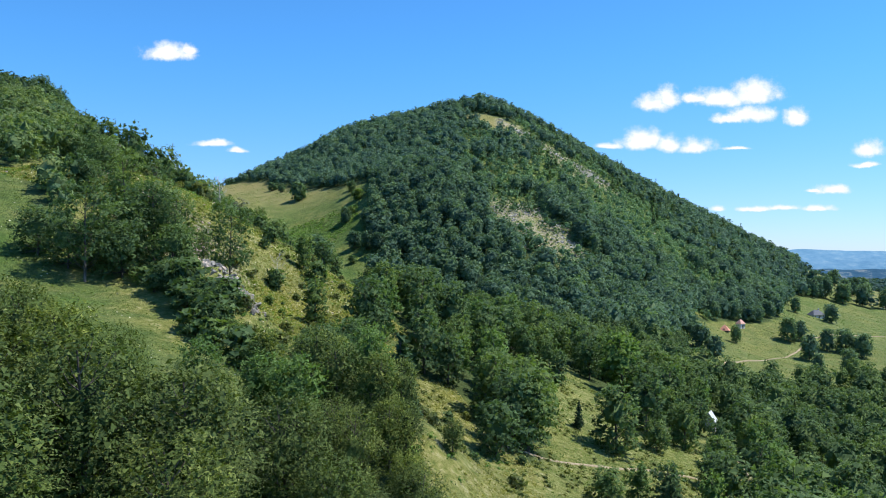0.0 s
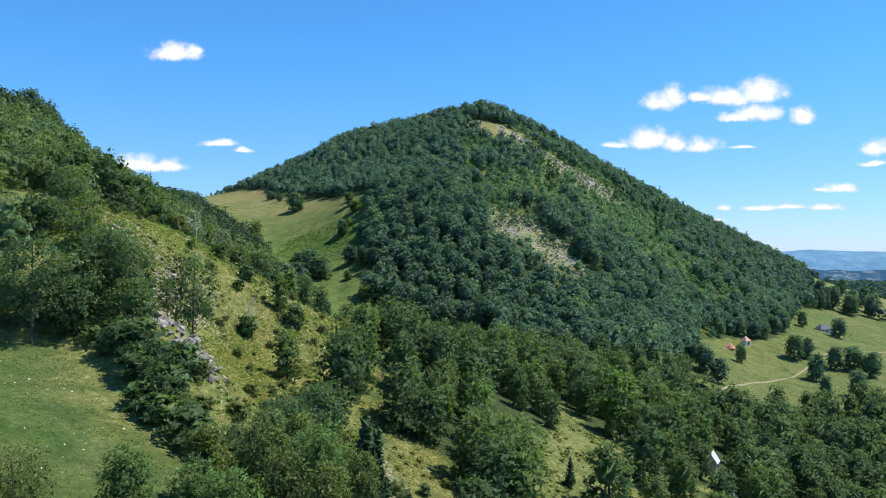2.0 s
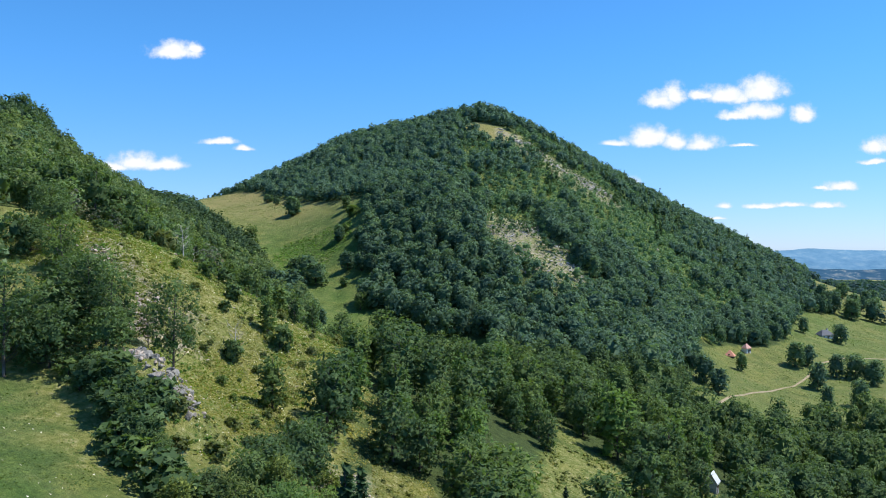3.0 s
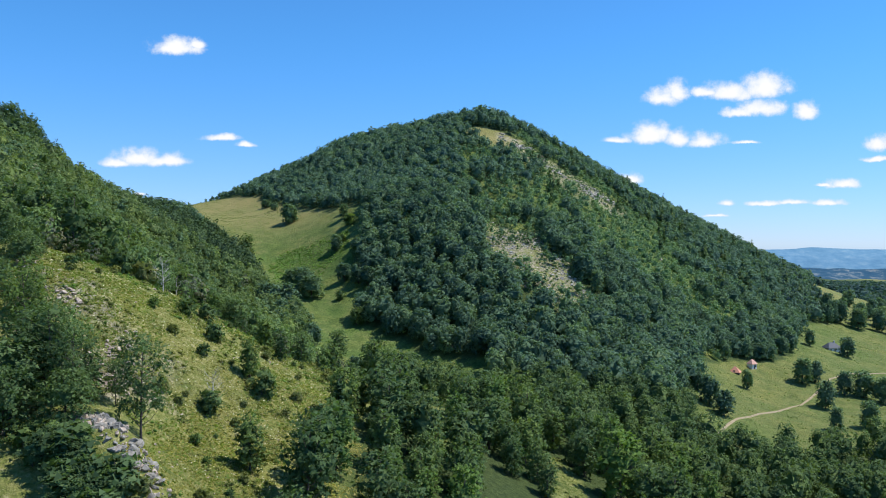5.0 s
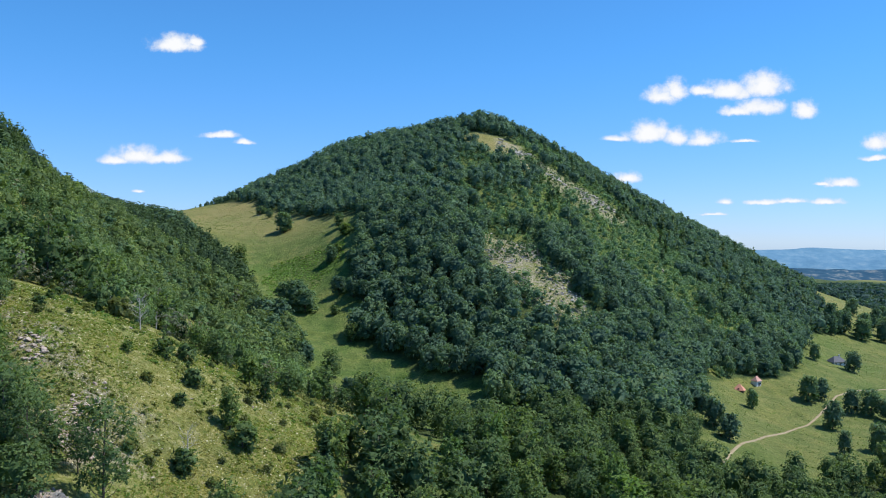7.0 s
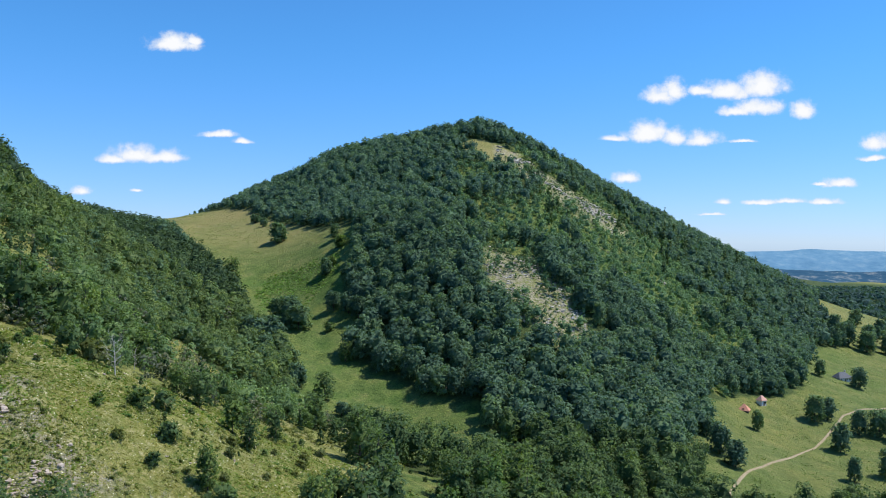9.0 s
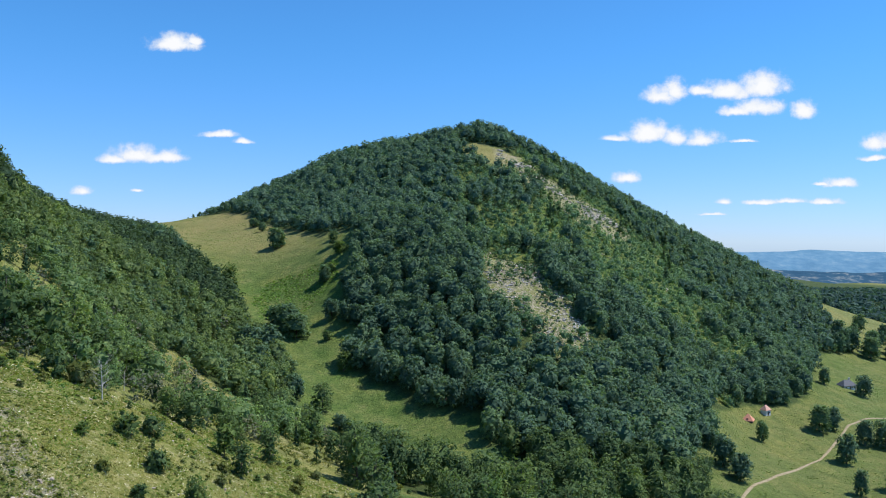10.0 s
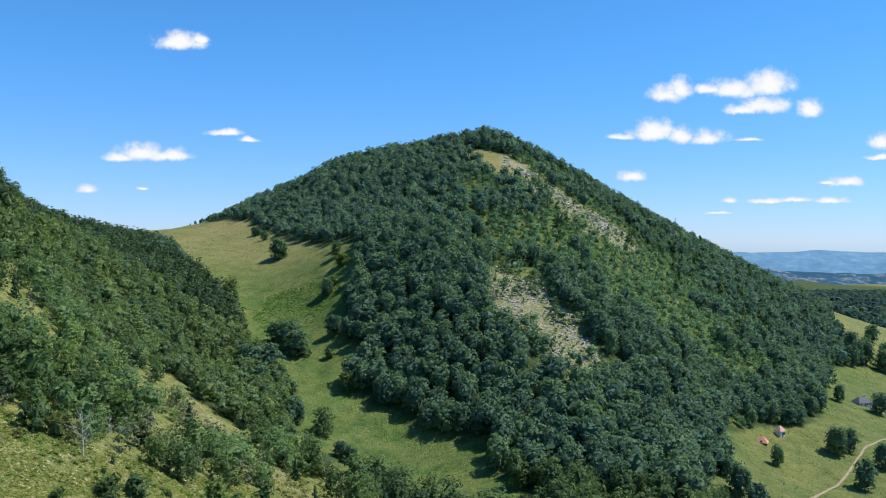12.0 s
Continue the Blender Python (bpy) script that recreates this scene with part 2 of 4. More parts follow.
def rock_material():
    k = Mat("limestone", 0.92, 0.2)
    a, b = k.noise(0.8, 6, 0.7), k.noise(4.0, 5, 0.65)
    k.bump(k.math("ADD", a, b), 0.8, 0.15)
    return k.done(k.mix(k.span(b, 0.55, 0.75, 0, 0.6), k.ramp(a, [(0.3, (0.13, 0.12, 0.105)), (0.5, (0.25, 0.235, 0.205)), (0.7, (0.40, 0.38, 0.34))]), (0.14, 0.15, 0.09)))


ROCK = rock_material()


def pale_rock_material():
    k = Mat("pale_limestone", 0.92, 0.2)
    a, b = k.noise(0.7, 6, 0.7), k.noise(4.0, 5, 0.65)
    k.bump(k.math("ADD", a, b), 0.6, 0.1)
    return k.done(k.ramp(a, [(0.3, (0.26, 0.25, 0.21)), (0.5, (0.41, 0.39, 0.34)), (0.7, (0.55, 0.53, 0.48))]))


PALE_ROCK = pale_rock_material()


def tan_rock_material():
    k = Mat("tan_limestone", 0.92, 0.2)
    a, b = k.noise(0.9, 6, 0.7), k.noise(4.0, 5, 0.65)
    k.bump(k.math("ADD", a, b), 0.6, 0.1)
    return k.done(k.ramp(a, [(0.3, (0.24, 0.185, 0.145)), (0.5, (0.41, 0.335, 0.27)), (0.7, (0.58, 0.52, 0.45))]))


TAN_ROCK = tan_rock_material()


def track_material():
    k = Mat("dirt_track", 0.95, 0.1)
    n = k.noise(1.2, 5, 0.6)
    k.bump(n, 0.5, 0.1)
    return k.done(k.ramp(n, [(0.3, (0.20, 0.17, 0.09)), (0.5, (0.33, 0.27, 0.17)), (0.7, (0.44, 0.38, 0.26))]))


TRACK = track_material()


def plain_material(name, color, rough=0.8, vary=0.25, scale=1.5, metal=0.0):
    k = Mat(name, rough, 0.3)
    k.b.inputs["Metallic"].default_value = metal
    n = k.noise(scale, 5, 0.65)
    lo, hi = tuple(c * (1 - vary) for c in color), tuple(min(1, c * (1 + vary)) for c in color)
    k.bump(n, 0.2, 0.03)
    return k.done(k.ramp(n, [(0.3, lo), (0.7, hi)]))


# ---- the land ----
# hill: middle x, y, height, half widths along and across, turn
HILLS = [
    (47, 844, 104.2, 101, 139, 1.48), (84, 465, 36.2, 36, 49, 0.19), (128, 699, 53.1, 252, 98, 0.75), (-331, 426, 99.1, 199, 137, 1.63),
    (29, 266, 32.3, 97, 58, 1.09), (-200, 865, 26.9, 403, 83, 0.69), (-61, 144, 43.7, 30, 57, 0.13), (53, 422, -62.0, 154, 203, 0.36),
    (-27, 945, 56.7, 218, 50, -0.06), (-140, 278, 37.5, 239, 72, 1.66), (27, 635, 85.2, 212, 91, -1.03), (-128, 400, -22.2, 50, 30, -1.13),
    (4, 469, 64.3, 75, 40, -1.02), (-65, 132, -42.9, 44, 30, -1.46), (-35, 488, -27.0, 47, 170, 1.30), (61, 762, 11.1, 30, 57, -1.08),
    (-36, 129, 7.6, 11, 4.5, -0.85), (-30, 160, -5.0, 9, 10, 0.0), (-64, 175, 3.2, 10, 6, -0.8), (-4, 86, 8.5, 8, 11, 0.0),
    (-207, 424, 4.5, 6, 16, 0.0), (-193, 466, -12.0, 14, 34, 0.0), (-221, 386, -8.0, 11, 15, 0.0),
]


def smooth(a, b, v):
    s = np.clip((v - a) / (b - a), 0, 1)
    return s * s * (3 - 2 * s)


def wave(x, y, size, seed):
    """Soft value noise between -1 and 1, vectorised."""
    gx, gy = x / size, y / size
    ix, iy = np.floor(gx).astype(np.int64), np.floor(gy).astype(np.int64)
    fx, fy = gx - ix, gy - iy
    fx, fy = fx * fx * (3 - 2 * fx), fy * fy * (3 - 2 * fy)

    def cell(i, j):
        h = (i * 374761393 + j * 668265263 + seed * 974711) & 0x7FFFFFFF
        h = ((h ^ (h >> 13)) * 1274126177) & 0x7FFFFFFF
        return ((h ^ (h >> 16)) & 0xFFFF) / 32767.5 - 1
    return (cell(ix, iy) * (1 - fx) + cell(ix + 1, iy) * fx) * (1 - fy) + (cell(ix, iy + 1) * (1 - fx) + cell(ix + 1, iy + 1) * fx) * fy


def height(x, y):
    x, y = np.asarray(x, float), np.asarray(y, float)
    z = 28.54 - 0.0864 * x + 0.0137 * y
    for cx, cy, a, sx, sy, r in HILLS:
        c, s = math.cos(r), math.sin(r)
        u, v = (x - cx) * c + (y - cy) * s, (y - cy) * c - (x - cx) * s
        z = z + a * np.exp(-0.5 * ((u / sx) ** 2 + (v / sy) ** 2))
    z = z + 0.5 * wave(x, y, 14, 3) + 0.25 * wave(x, y, 6, 4) + 1.0 * wave(x, y, 45, 5)
    r = np.hypot(x - 60, y - 450)
    plain = 5 - 0.022 * np.clip(r, 0, 4200) + 14 * wave(x, y, 420, 7) + 6 * wave(x, y, 160, 8)
    k = smooth(560, 1100, r)
    return z * (1 - k) + plain * k


def inside(poly, x, y):
    hit = np.zeros(x.shape, bool)
    for (x0, y0), (x1, y1) in zip(poly, poly[1:] + poly[:1]):
        if y0 != y1:
            hit ^= ((y0 > y) != (y1 > y)) & (x < (x1 - x0) * (y - y0) / (y1 - y0) + x0)
    return hit


VALLEY = [(-340, 690), (-243, 690), (-167, 575), (-135, 545), (-108, 500), (-91, 452), (-76, 436), (-60, 408), (-54, 384), (-48, 368), (-34, 340), (-20, 316), (-12, 296), (2, 286), (24, 288), (38, 306), (36, 330),
          (32, 339), (20, 360), (24, 370), (6, 378), (-14, 392), (-27, 406), (-38, 418), (-28, 442), (-30, 457), (-39, 459), (-48, 485), (-45, 507), (-47, 522), (-48, 561),
          (-60, 572), (-84, 600), (-102, 632), (-128, 680), (-150, 722), (-172, 768), (-212, 800), (-262, 835), (-340, 835)]
SLOPE = [(-98, 172), (-86, 207), (-74, 211), (-61, 206), (-53, 214), (-50, 228), (-42, 250), (-33, 252), (-24, 245), (-8, 235), (-13, 200), (-18, 175), (-20, 158), (-19, 141), (-21, 130), (-25, 115), (-32, 119), (-33, 126), (-34, 134), (-37, 144), (-45, 149), (-53, 150), (-68, 162)]
FORE = [(-58, 126), (-54, 130), (-43, 117), (-37, 109), (-30, 108), (-24, 99), (-22, 92), (-36, 76), (-60, 78), (-90, 110), (-105, 170), (-97, 180), (-80, 157), (-70, 143)]
GULLY = [(-7, 149), (2, 151), (13, 128), (14, 104), (12, 86), (3, 70), (-4, 68), (-4, 84), (0, 98), (-4, 122)]
STRIP = [(34, 230), (42, 208), (56, 188), (66, 173), (58, 156), (44, 138), (30, 116), (22, 100), (13, 104), (14, 124), (17, 150), (23, 181)]
RIGHT = [(252, 590), (291, 632), (380, 640), (400, 540), (300, 420), (213, 350), (140, 325), (94, 304), (100, 345), (112, 374), (121, 397), (132, 421), (141, 434), (150, 443), (166, 455), (190, 466), (213, 505)]
SUMMIT = [(16, 729), (40, 733), (66, 720), (64, 690), (58, 664), (42, 662), (24, 690)]
FIELD = [(304, 642), (330, 640), (400, 630), (520, 720), (640, 900), (520, 960), (400, 900), (330, 760)]
SCREE = [(27, 506), (38, 514), (46, 494), (58, 500), (60, 470), (72, 446), (80, 408), (68, 394), (52, 404), (36, 426), (26, 456)]
CRAGS = [(44, 726), (66, 720), (84, 694), (112, 680), (144, 676), (142, 622), (114, 600), (92, 608), (68, 645), (54, 690)]
TRAIL = [(-15, 137), (-8, 141), (-4, 132), (-2, 121), (-1, 104), (-5, 104), (-7, 122), (-11, 130)]
RUBBLE = [(-84, 190), (-73, 188), (-62, 178), (-52, 171), (-46, 161), (-44, 153), (-48, 150), (-54, 158), (-62, 167), (-74, 177)]
GLADE = [(-6, 262), (10, 258), (12, 225), (7, 200), (-2, 204), (-3, 235)]
BANK = [(-100, 372), (-82, 351), (-66, 337), (-47, 312), (-33, 288), (-22, 268), (-31, 259), (-43, 280), (-58, 301), (-74, 323), (-89, 340), (-106, 361)]
MEADOWS = (TRAIL, BANK, VALLEY, SLOPE, FORE, GULLY, STRIP, RIGHT, SUMMIT, GLADE, FIELD)


def wobble(x, y, amount=2.0):
    return x + amount * wave(x, y, 9, 11) + amount * wave(x, y, 4, 12), y + amount * wave(x, y, 9, 13) + amount * wave(x, y, 4, 14)


def open_land(x, y):
    wx, wy = wobble(x, y)
    m = np.zeros(np.shape(x), bool)
    for poly in MEADOWS:
        m |= inside(poly, wx, wy)
    return m


def axis(lo, hi, step, end_lo, end_hi):
    mid = list(np.arange(lo, hi + 0.1, step))
    out, d, v = [], step, lo
    while v > end_lo:
        d *= 1.16
        v -= d
        out.append(max(v, end_lo))
    back, d, v = [], step, mid[-1]
    while v < end_hi:
        d *= 1.16
        v += d
        back.append(min(v, end_hi))
    return np.array(out[::-1] + mid + back)


def mesh_from(name, verts, faces, material, smooth_faces=False, corners=4, normals=None):
    """A mesh from arrays: n x 3 places and m x corners indices."""
    me = bpy.data.meshes.new(name)
    verts, faces = np.asarray(verts, np.float32), np.asarray(faces, np.int32)
    me.vertices.add(len(verts))
    me.vertices.foreach_set("co", verts.ravel())
    me.loops.add(faces.size)
    me.loops.foreach_set("vertex_index", faces.ravel())
    me.polygons.add(len(faces))
    me.polygons.foreach_set("loop_start", np.arange(0, faces.size, corners, dtype=np.int32))
    me.polygons.foreach_set("loop_total", np.full(len(faces), corners, np.int32))
    me.polygons.foreach_set("use_smooth", np.full(len(faces), smooth_faces, bool))
    me.materials.append(material)
    me.update(calc_edges=True)
    if normals is not None:
        a = me.attributes.new("custom_normal", "FLOAT_VECTOR", "POINT")
        a.data.foreach_set("vector", np.asarray(normals, np.float32).ravel())
    return me


GX, GY = axis(-330, 430, 3.5, -4900, 4900), axis(-60, 880, 3.5, -4900, 4900)


def build_ground():
    xx, yy = np.meshgrid(GX, GY)
    x, y = xx.ravel(), yy.ravel()
    z = height(x, y)
    nx, ny = len(GX), len(GY)
    i = (np.arange(ny - 1)[:, None] * nx + np.arange(nx - 1)[None, :]).ravel()
    me = mesh_from("ground", np.stack([x, y, z], 1), np.stack([i, i + 1, i + nx + 1, i + nx], 1), GROUND, True)
    wx, wy = wobble(x, y)
    ww, wv = wobble(x, y, 6)
    field = wave(x, y, 300, 21) + 0.5 * wave(x, y, 90, 22)
    r = np.hypot(x - 60, y - 450)
    near = r < 700
    half_open = ((x < -10) & (x + 0.45 * y + 8 * wave(x, y, 20, 84) > -10) & (y < 345) & (y > 100)) | (np.exp(-(((x - 118) / 92) ** 2 + ((y - 570) / 165) ** 2)) * smooth(440, 520, y) + 0.5 * wave(x, y, 17, 66) + 0.25 * wave(x, y, 7, 65) > 0.5)
    values = {
        "dry": np.clip((inside(SLOPE, wx, wy) | inside(GULLY, wx, wy) | inside(BANK, wx, wy)) + 0.7 * inside(STRIP, wx, wy) + 0.55 * (inside(SCREE, ww, wv) | inside(CRAGS, wx, wy)) + np.where(y < 345, 0.8, 0.1) * half_open * ~inside(FORE, wx, wy), 0, 1),
        "straw": np.where(near, 0.25 * inside(BANK, wx, wy) + inside(SUMMIT, wx, wy) * 0.9 + smooth(520, 640, y) * (x < -60) * 0.95 + 0.25 * inside(RIGHT, wx, wy) + 0.5 * inside(FIELD, wx, wy), (field > 0.5) * 0.9),
        "rocky": 0.95 * inside(SCREE, ww, wv) + 0.9 * inside(CRAGS, ww, wv) + 0.95 * (inside(RUBBLE, ww, wv) | inside(TRAIL, wx, wy)) + 0.3 * inside(BANK, wx, wy),
        "wooded": np.where(near, ~open_land(x, y) & ~inside(SCREE, wx, wy) & ~inside(CRAGS, wx, wy) & (half_open < 0.5), field < 0.35).astype(float),
    }
    for k, v in values.items():
        a = me.attributes.new(k, "FLOAT", "POINT")
        a.data.foreach_set("value", np.asarray(v, np.float32))
    return tagged(new("ground", me), "rolling green mountain meadow and forest floor", "ground", kind="structure")


build_ground()


def ground_at(x, y):
    """The height of the ground's mesh."""
    x, y = np.atleast_1d(np.asarray(x, float)), np.atleast_1d(np.asarray(y, float))
    i, j = np.clip(np.searchsorted(GX, x) - 1, 0, len(GX) - 2), np.clip(np.searchsorted(GY, y) - 1, 0, len(GY) - 2)
    u, v = (x - GX[i]) / (GX[i + 1] - GX[i]), (y - GY[j]) / (GY[j + 1] - GY[j])
    z = (height(GX[i], GY[j]) * (1 - u) + height(GX[i + 1], GY[j]) * u) * (1 - v) + (height(GX[i], GY[j + 1]) * (1 - u) + height(GX[i + 1], GY[j + 1]) * u) * v
    return z


def spot(x, y):
    return float(ground_at(x, y)[0])


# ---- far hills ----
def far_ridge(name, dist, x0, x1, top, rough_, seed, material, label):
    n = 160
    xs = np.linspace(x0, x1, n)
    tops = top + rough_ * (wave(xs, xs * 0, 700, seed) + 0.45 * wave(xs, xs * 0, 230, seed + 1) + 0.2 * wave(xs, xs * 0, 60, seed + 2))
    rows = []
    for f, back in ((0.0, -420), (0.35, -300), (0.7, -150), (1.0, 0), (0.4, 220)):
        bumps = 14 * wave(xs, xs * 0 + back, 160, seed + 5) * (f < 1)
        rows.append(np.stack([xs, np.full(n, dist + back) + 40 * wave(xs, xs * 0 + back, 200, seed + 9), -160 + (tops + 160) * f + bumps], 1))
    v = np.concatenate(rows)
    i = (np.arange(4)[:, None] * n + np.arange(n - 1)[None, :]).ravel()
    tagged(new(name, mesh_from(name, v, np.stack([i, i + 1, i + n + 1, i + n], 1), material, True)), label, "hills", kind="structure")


# Backdrop colours of woods and clearings; the blue is distance haze painted in.
def far_haze_material(name, a, b, c):
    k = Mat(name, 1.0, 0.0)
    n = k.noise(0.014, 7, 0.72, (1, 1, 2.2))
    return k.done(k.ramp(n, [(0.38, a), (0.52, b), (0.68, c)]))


far_ridge("backdrop_hills", 4600, -2600, 4200, 40, 14, 31, far_haze_material("far_haze_blue_woods", (0.105, 0.225, 0.33), (0.135, 0.262, 0.37), (0.20, 0.32, 0.40)), "distant ridge of wooded hills with haze painted in blue")
far_ridge("backdrop_ridge", 3600, 400, 3600, -28, 16, 47, far_haze_material("far_haze_dark_woods", (0.030, 0.078, 0.130), (0.042, 0.098, 0.150), (0.26, 0.28, 0.27)), "distant dark wooded ridge, haze-blue in colour, with pale clearings")

# ---- trees ----
def leaf_cards(rng, centres, normals, size, slim=0.55, tilt=0.5):
    """A three-cornered, drooping spray of leaves at each place. Returns corners, faces and soft normals."""
    n = len(centres)
    out = normals / (np.linalg.norm(normals, axis=1, keepdims=True) + 1e-9)
    nrm = out + rng.normal(0, tilt, (n, 3))
    nrm /= np.linalg.norm(nrm, axis=1, keepdims=True) + 1e-9
    nrm *= np.sign((nrm * out).sum(1, keepdims=True) + 1e-9)
    a = np.cross(nrm, rng.normal(0, 1, (n, 3)) * np.array((1, 1, 0.6)))
    a /= np.linalg.norm(a, axis=1, keepdims=True) + 1e-9
    b = np.cross(nrm, a)
    s = size * rng.uniform(0.55, 1.45, (n, 1))
    q = s * slim * rng.uniform(0.6, 1.3, (n, 1))
    tip = centres + a * s * 0.8
    tip[:, 2:] -= 0.2 * s
    v = np.stack([tip, centres - a * s * 0.4 + b * q, centres - a * s * 0.5 * rng.uniform(0.5, 1.2, (n, 1)) - b * q], 1).reshape(-1, 3)
    soft = 0.8 * out + 0.35 * nrm
    soft /= np.linalg.norm(soft, axis=1, keepdims=True) + 1e-9
    return v, np.arange(3 * n).reshape(n, 3), np.repeat(soft, 3, axis=0)


def twig_leaves(rng, bases, out, reach, leaves, size):
    """Leaf sprays in two ranks along drooping twigs that grow outwards from the crown."""
    n = len(bases)
    way = out * np.array((1, 1, 0.45)) + rng.normal(0, 0.3, (n, 3))
    way[:, 2] += 0.12
    way /= np.linalg.norm(way, axis=1, keepdims=True) + 1e-9
    side = np.cross(way, (0, 0, 1.0)) + rng.normal(0, 0.15, (n, 3))
    side /= np.linalg.norm(side, axis=1, keepdims=True) + 1e-9
    length = reach * rng.uniform(0.5, 1.4, (n, 1))
    vs, ns = [], []
    for j in range(leaves):
        g = (j + 0.6) / leaves
        hand = 1 if j % 2 else -1
        c = bases + way * length * g + np.array((0, 0, -0.22)) * length * g * g
        s = size * (1.15 - 0.5 * g) * rng.uniform(0.7, 1.3, (n, 1))
        a = way * 0.55 + hand * side * 0.85 + rng.normal(0, 0.2, (n, 3))
        a /= np.linalg.norm(a, axis=1, keepdims=True)
        up_ = np.cross(way, side) * np.sign(np.cross(way, side)[:, 2:] + 1e-9) + rng.normal(0, 0.25, (n, 3)) + 0.25 * out
        b = np.cross(up_, a)
        b /= np.linalg.norm(b, axis=1, keepdims=True) + 1e-9
        tip = c + a * s * 1.5
        tip[:, 2:] -= 0.25 * s
        vs.append(np.stack([tip, c + b * s * 0.55, c - b * s * 0.55], 1))
        nn = 0.55 * up_ + 0.65 * out
        ns.append(np.repeat((nn / (np.linalg.norm(nn, axis=1, keepdims=True) + 1e-9))[:, None], 3, 1))
    v = np.stack(vs, 1).reshape(-1, 3)
    return v, np.arange(len(v)).reshape(-1, 3), np.stack(ns, 1).reshape(-1, 3)


def core(h, w, lc, lr, low, shrink=0.80, fine=2):
    """The dense inside of a crown: a closed uneven body under the sprays."""
    bm = bmesh.new()
    bmesh.ops.create_icosphere(bm, subdivisions=fine, radius=1)
    d = np.array([p.co[:] for p in bm.verts])
    f = np.array([[p.index for p in q.verts] for q in bm.faces])
    bm.free()
    d /= np.linalg.norm(d, axis=1, keepdims=True)
    mid = np.array((0, 0, h * (1 + low) / 2))
    reach = np.full(len(d), 0.25 * w)
    for c, r in zip(lc, lr):
        o = c - mid
        along = d @ o
        off = (o @ o) - along ** 2
        hit = np.where(off < r * r, along + np.sqrt(np.maximum(r * r - off, 0)), 0)
        reach = np.maximum(reach, hit)
    v = mid + d * reach[:, None] * shrink
    v[:, 2] = np.maximum(v[:, 2], 0.2)
    nn = np.repeat(d[f].mean(1), 3, axis=0)
    jag = np.random.default_rng(len(lc)).normal(0, 0.3, (len(f), 3))
    nn = nn + np.repeat(jag, 3, axis=0)
    nn /= np.linalg.norm(nn, axis=1, keepdims=True)
    return v[f].reshape(-1, 3), np.arange(3 * len(f)).reshape(-1, 3), nn


def crown_points(rng, h, w, n, lobes, low=0.18, cone=0.0, up=0.2):
    """Places and outward ways of the tufts of a crown h high and w wide, in uneven lobes."""
    lc, lr = [], []
    for k in range(lobes):
        g = (k + 0.5) / lobes
        ang = k * 2.39996 + rng.uniform(-0.5, 0.5)
        if cone:
            r = w / 2 * 0.40 * (1.2 - g) * rng.uniform(0.72, 1.15)
            rr = max(0.0, w / 2 * (1.02 - g) * rng.uniform(0.85, 1.08) - r * 0.9)
            zz = (low + (0.97 - low) * g) * h - 0.25 * r * g
        else:
            r = w / 2 * rng.uniform(0.24, 0.44)
            up_ = -0.94 + 1.93 * g ** 1.2
            half = h * (1 - low) / 2
            flat_r = math.sqrt(max(0.0, 1 - up_ * up_ * (0.96 if up_ > 0 else 0.35)))
            rr = flat_r * max(0.0, w / 2 * rng.uniform(0.88, 1.1) - r)
            zz = h * (1 + low) / 2 + up_ * max(half - (0.8 if up_ > 0 else 0.25) * r, 0.1)
        lc.append((rr * math.cos(ang), rr * math.sin(ang), zz))
        lr.append(r)
    lc, lr = np.array(lc), np.array(lr)
    pick = rng.choice(lobes, n, p=lr ** 2 / (lr ** 2).sum())
    d = rng.normal(0, 1, (n, 3))
    d /= np.linalg.norm(d, axis=1, keepdims=True)
    low_side = d[:, 2] < -0.55
    d[low_side, 2] *= -1
    rad = lr[pick][:, None] * rng.uniform(0.8, 1.05, (n, 1))
    p = lc[pick] + d * rad * np.array([1, 1, 0.8])
    p[:, 2] = np.maximum(p[:, 2], 0.3 + h * low * 0.4 * rng.random(n))
    whole = p - np.array((0, 0, h * 0.42))
    whole /= np.linalg.norm(whole, axis=1, keepdims=True) + 1e-9
    return p, 0.75 * d + 0.55 * whole + np.array([0, 0, up]), lc, lr


def tube(path, r0, r1, sides=6):
    path = np.asarray(path, float)
    n = len(path)
    v, f = [], []
    for i, p in enumerate(path):
        t = path[min(i + 1, n - 1)] - path[max(i - 1, 0)]
        t = t / (np.linalg.norm(t) + 1e-9)
        a = np.cross(t, (0.3, 0.9, 0.1))
        a /= np.linalg.norm(a)
        b = np.cross(t, a)
        r = r0 + (r1 - r0) * i / (n - 1)
        for k in range(sides):
            g = 2 * math.pi * k / sides
            v.append(p + r * (math.cos(g) * a + math.sin(g) * b))
    for i in range(n - 1):
        for k in range(sides):
            f.append((i * sides + k, i * sides + (k + 1) % sides, (i + 1) * sides + (k + 1) % sides, (i + 1) * sides + k))
    return np.array(v), np.array(f)


def merge(pieces):
    vs, fs, o = [], [], 0
    for v, f in pieces:
        vs.append(v)
        fs.append(f + o)
        o += len(v)
    return np.concatenate(vs), np.concatenate(fs)


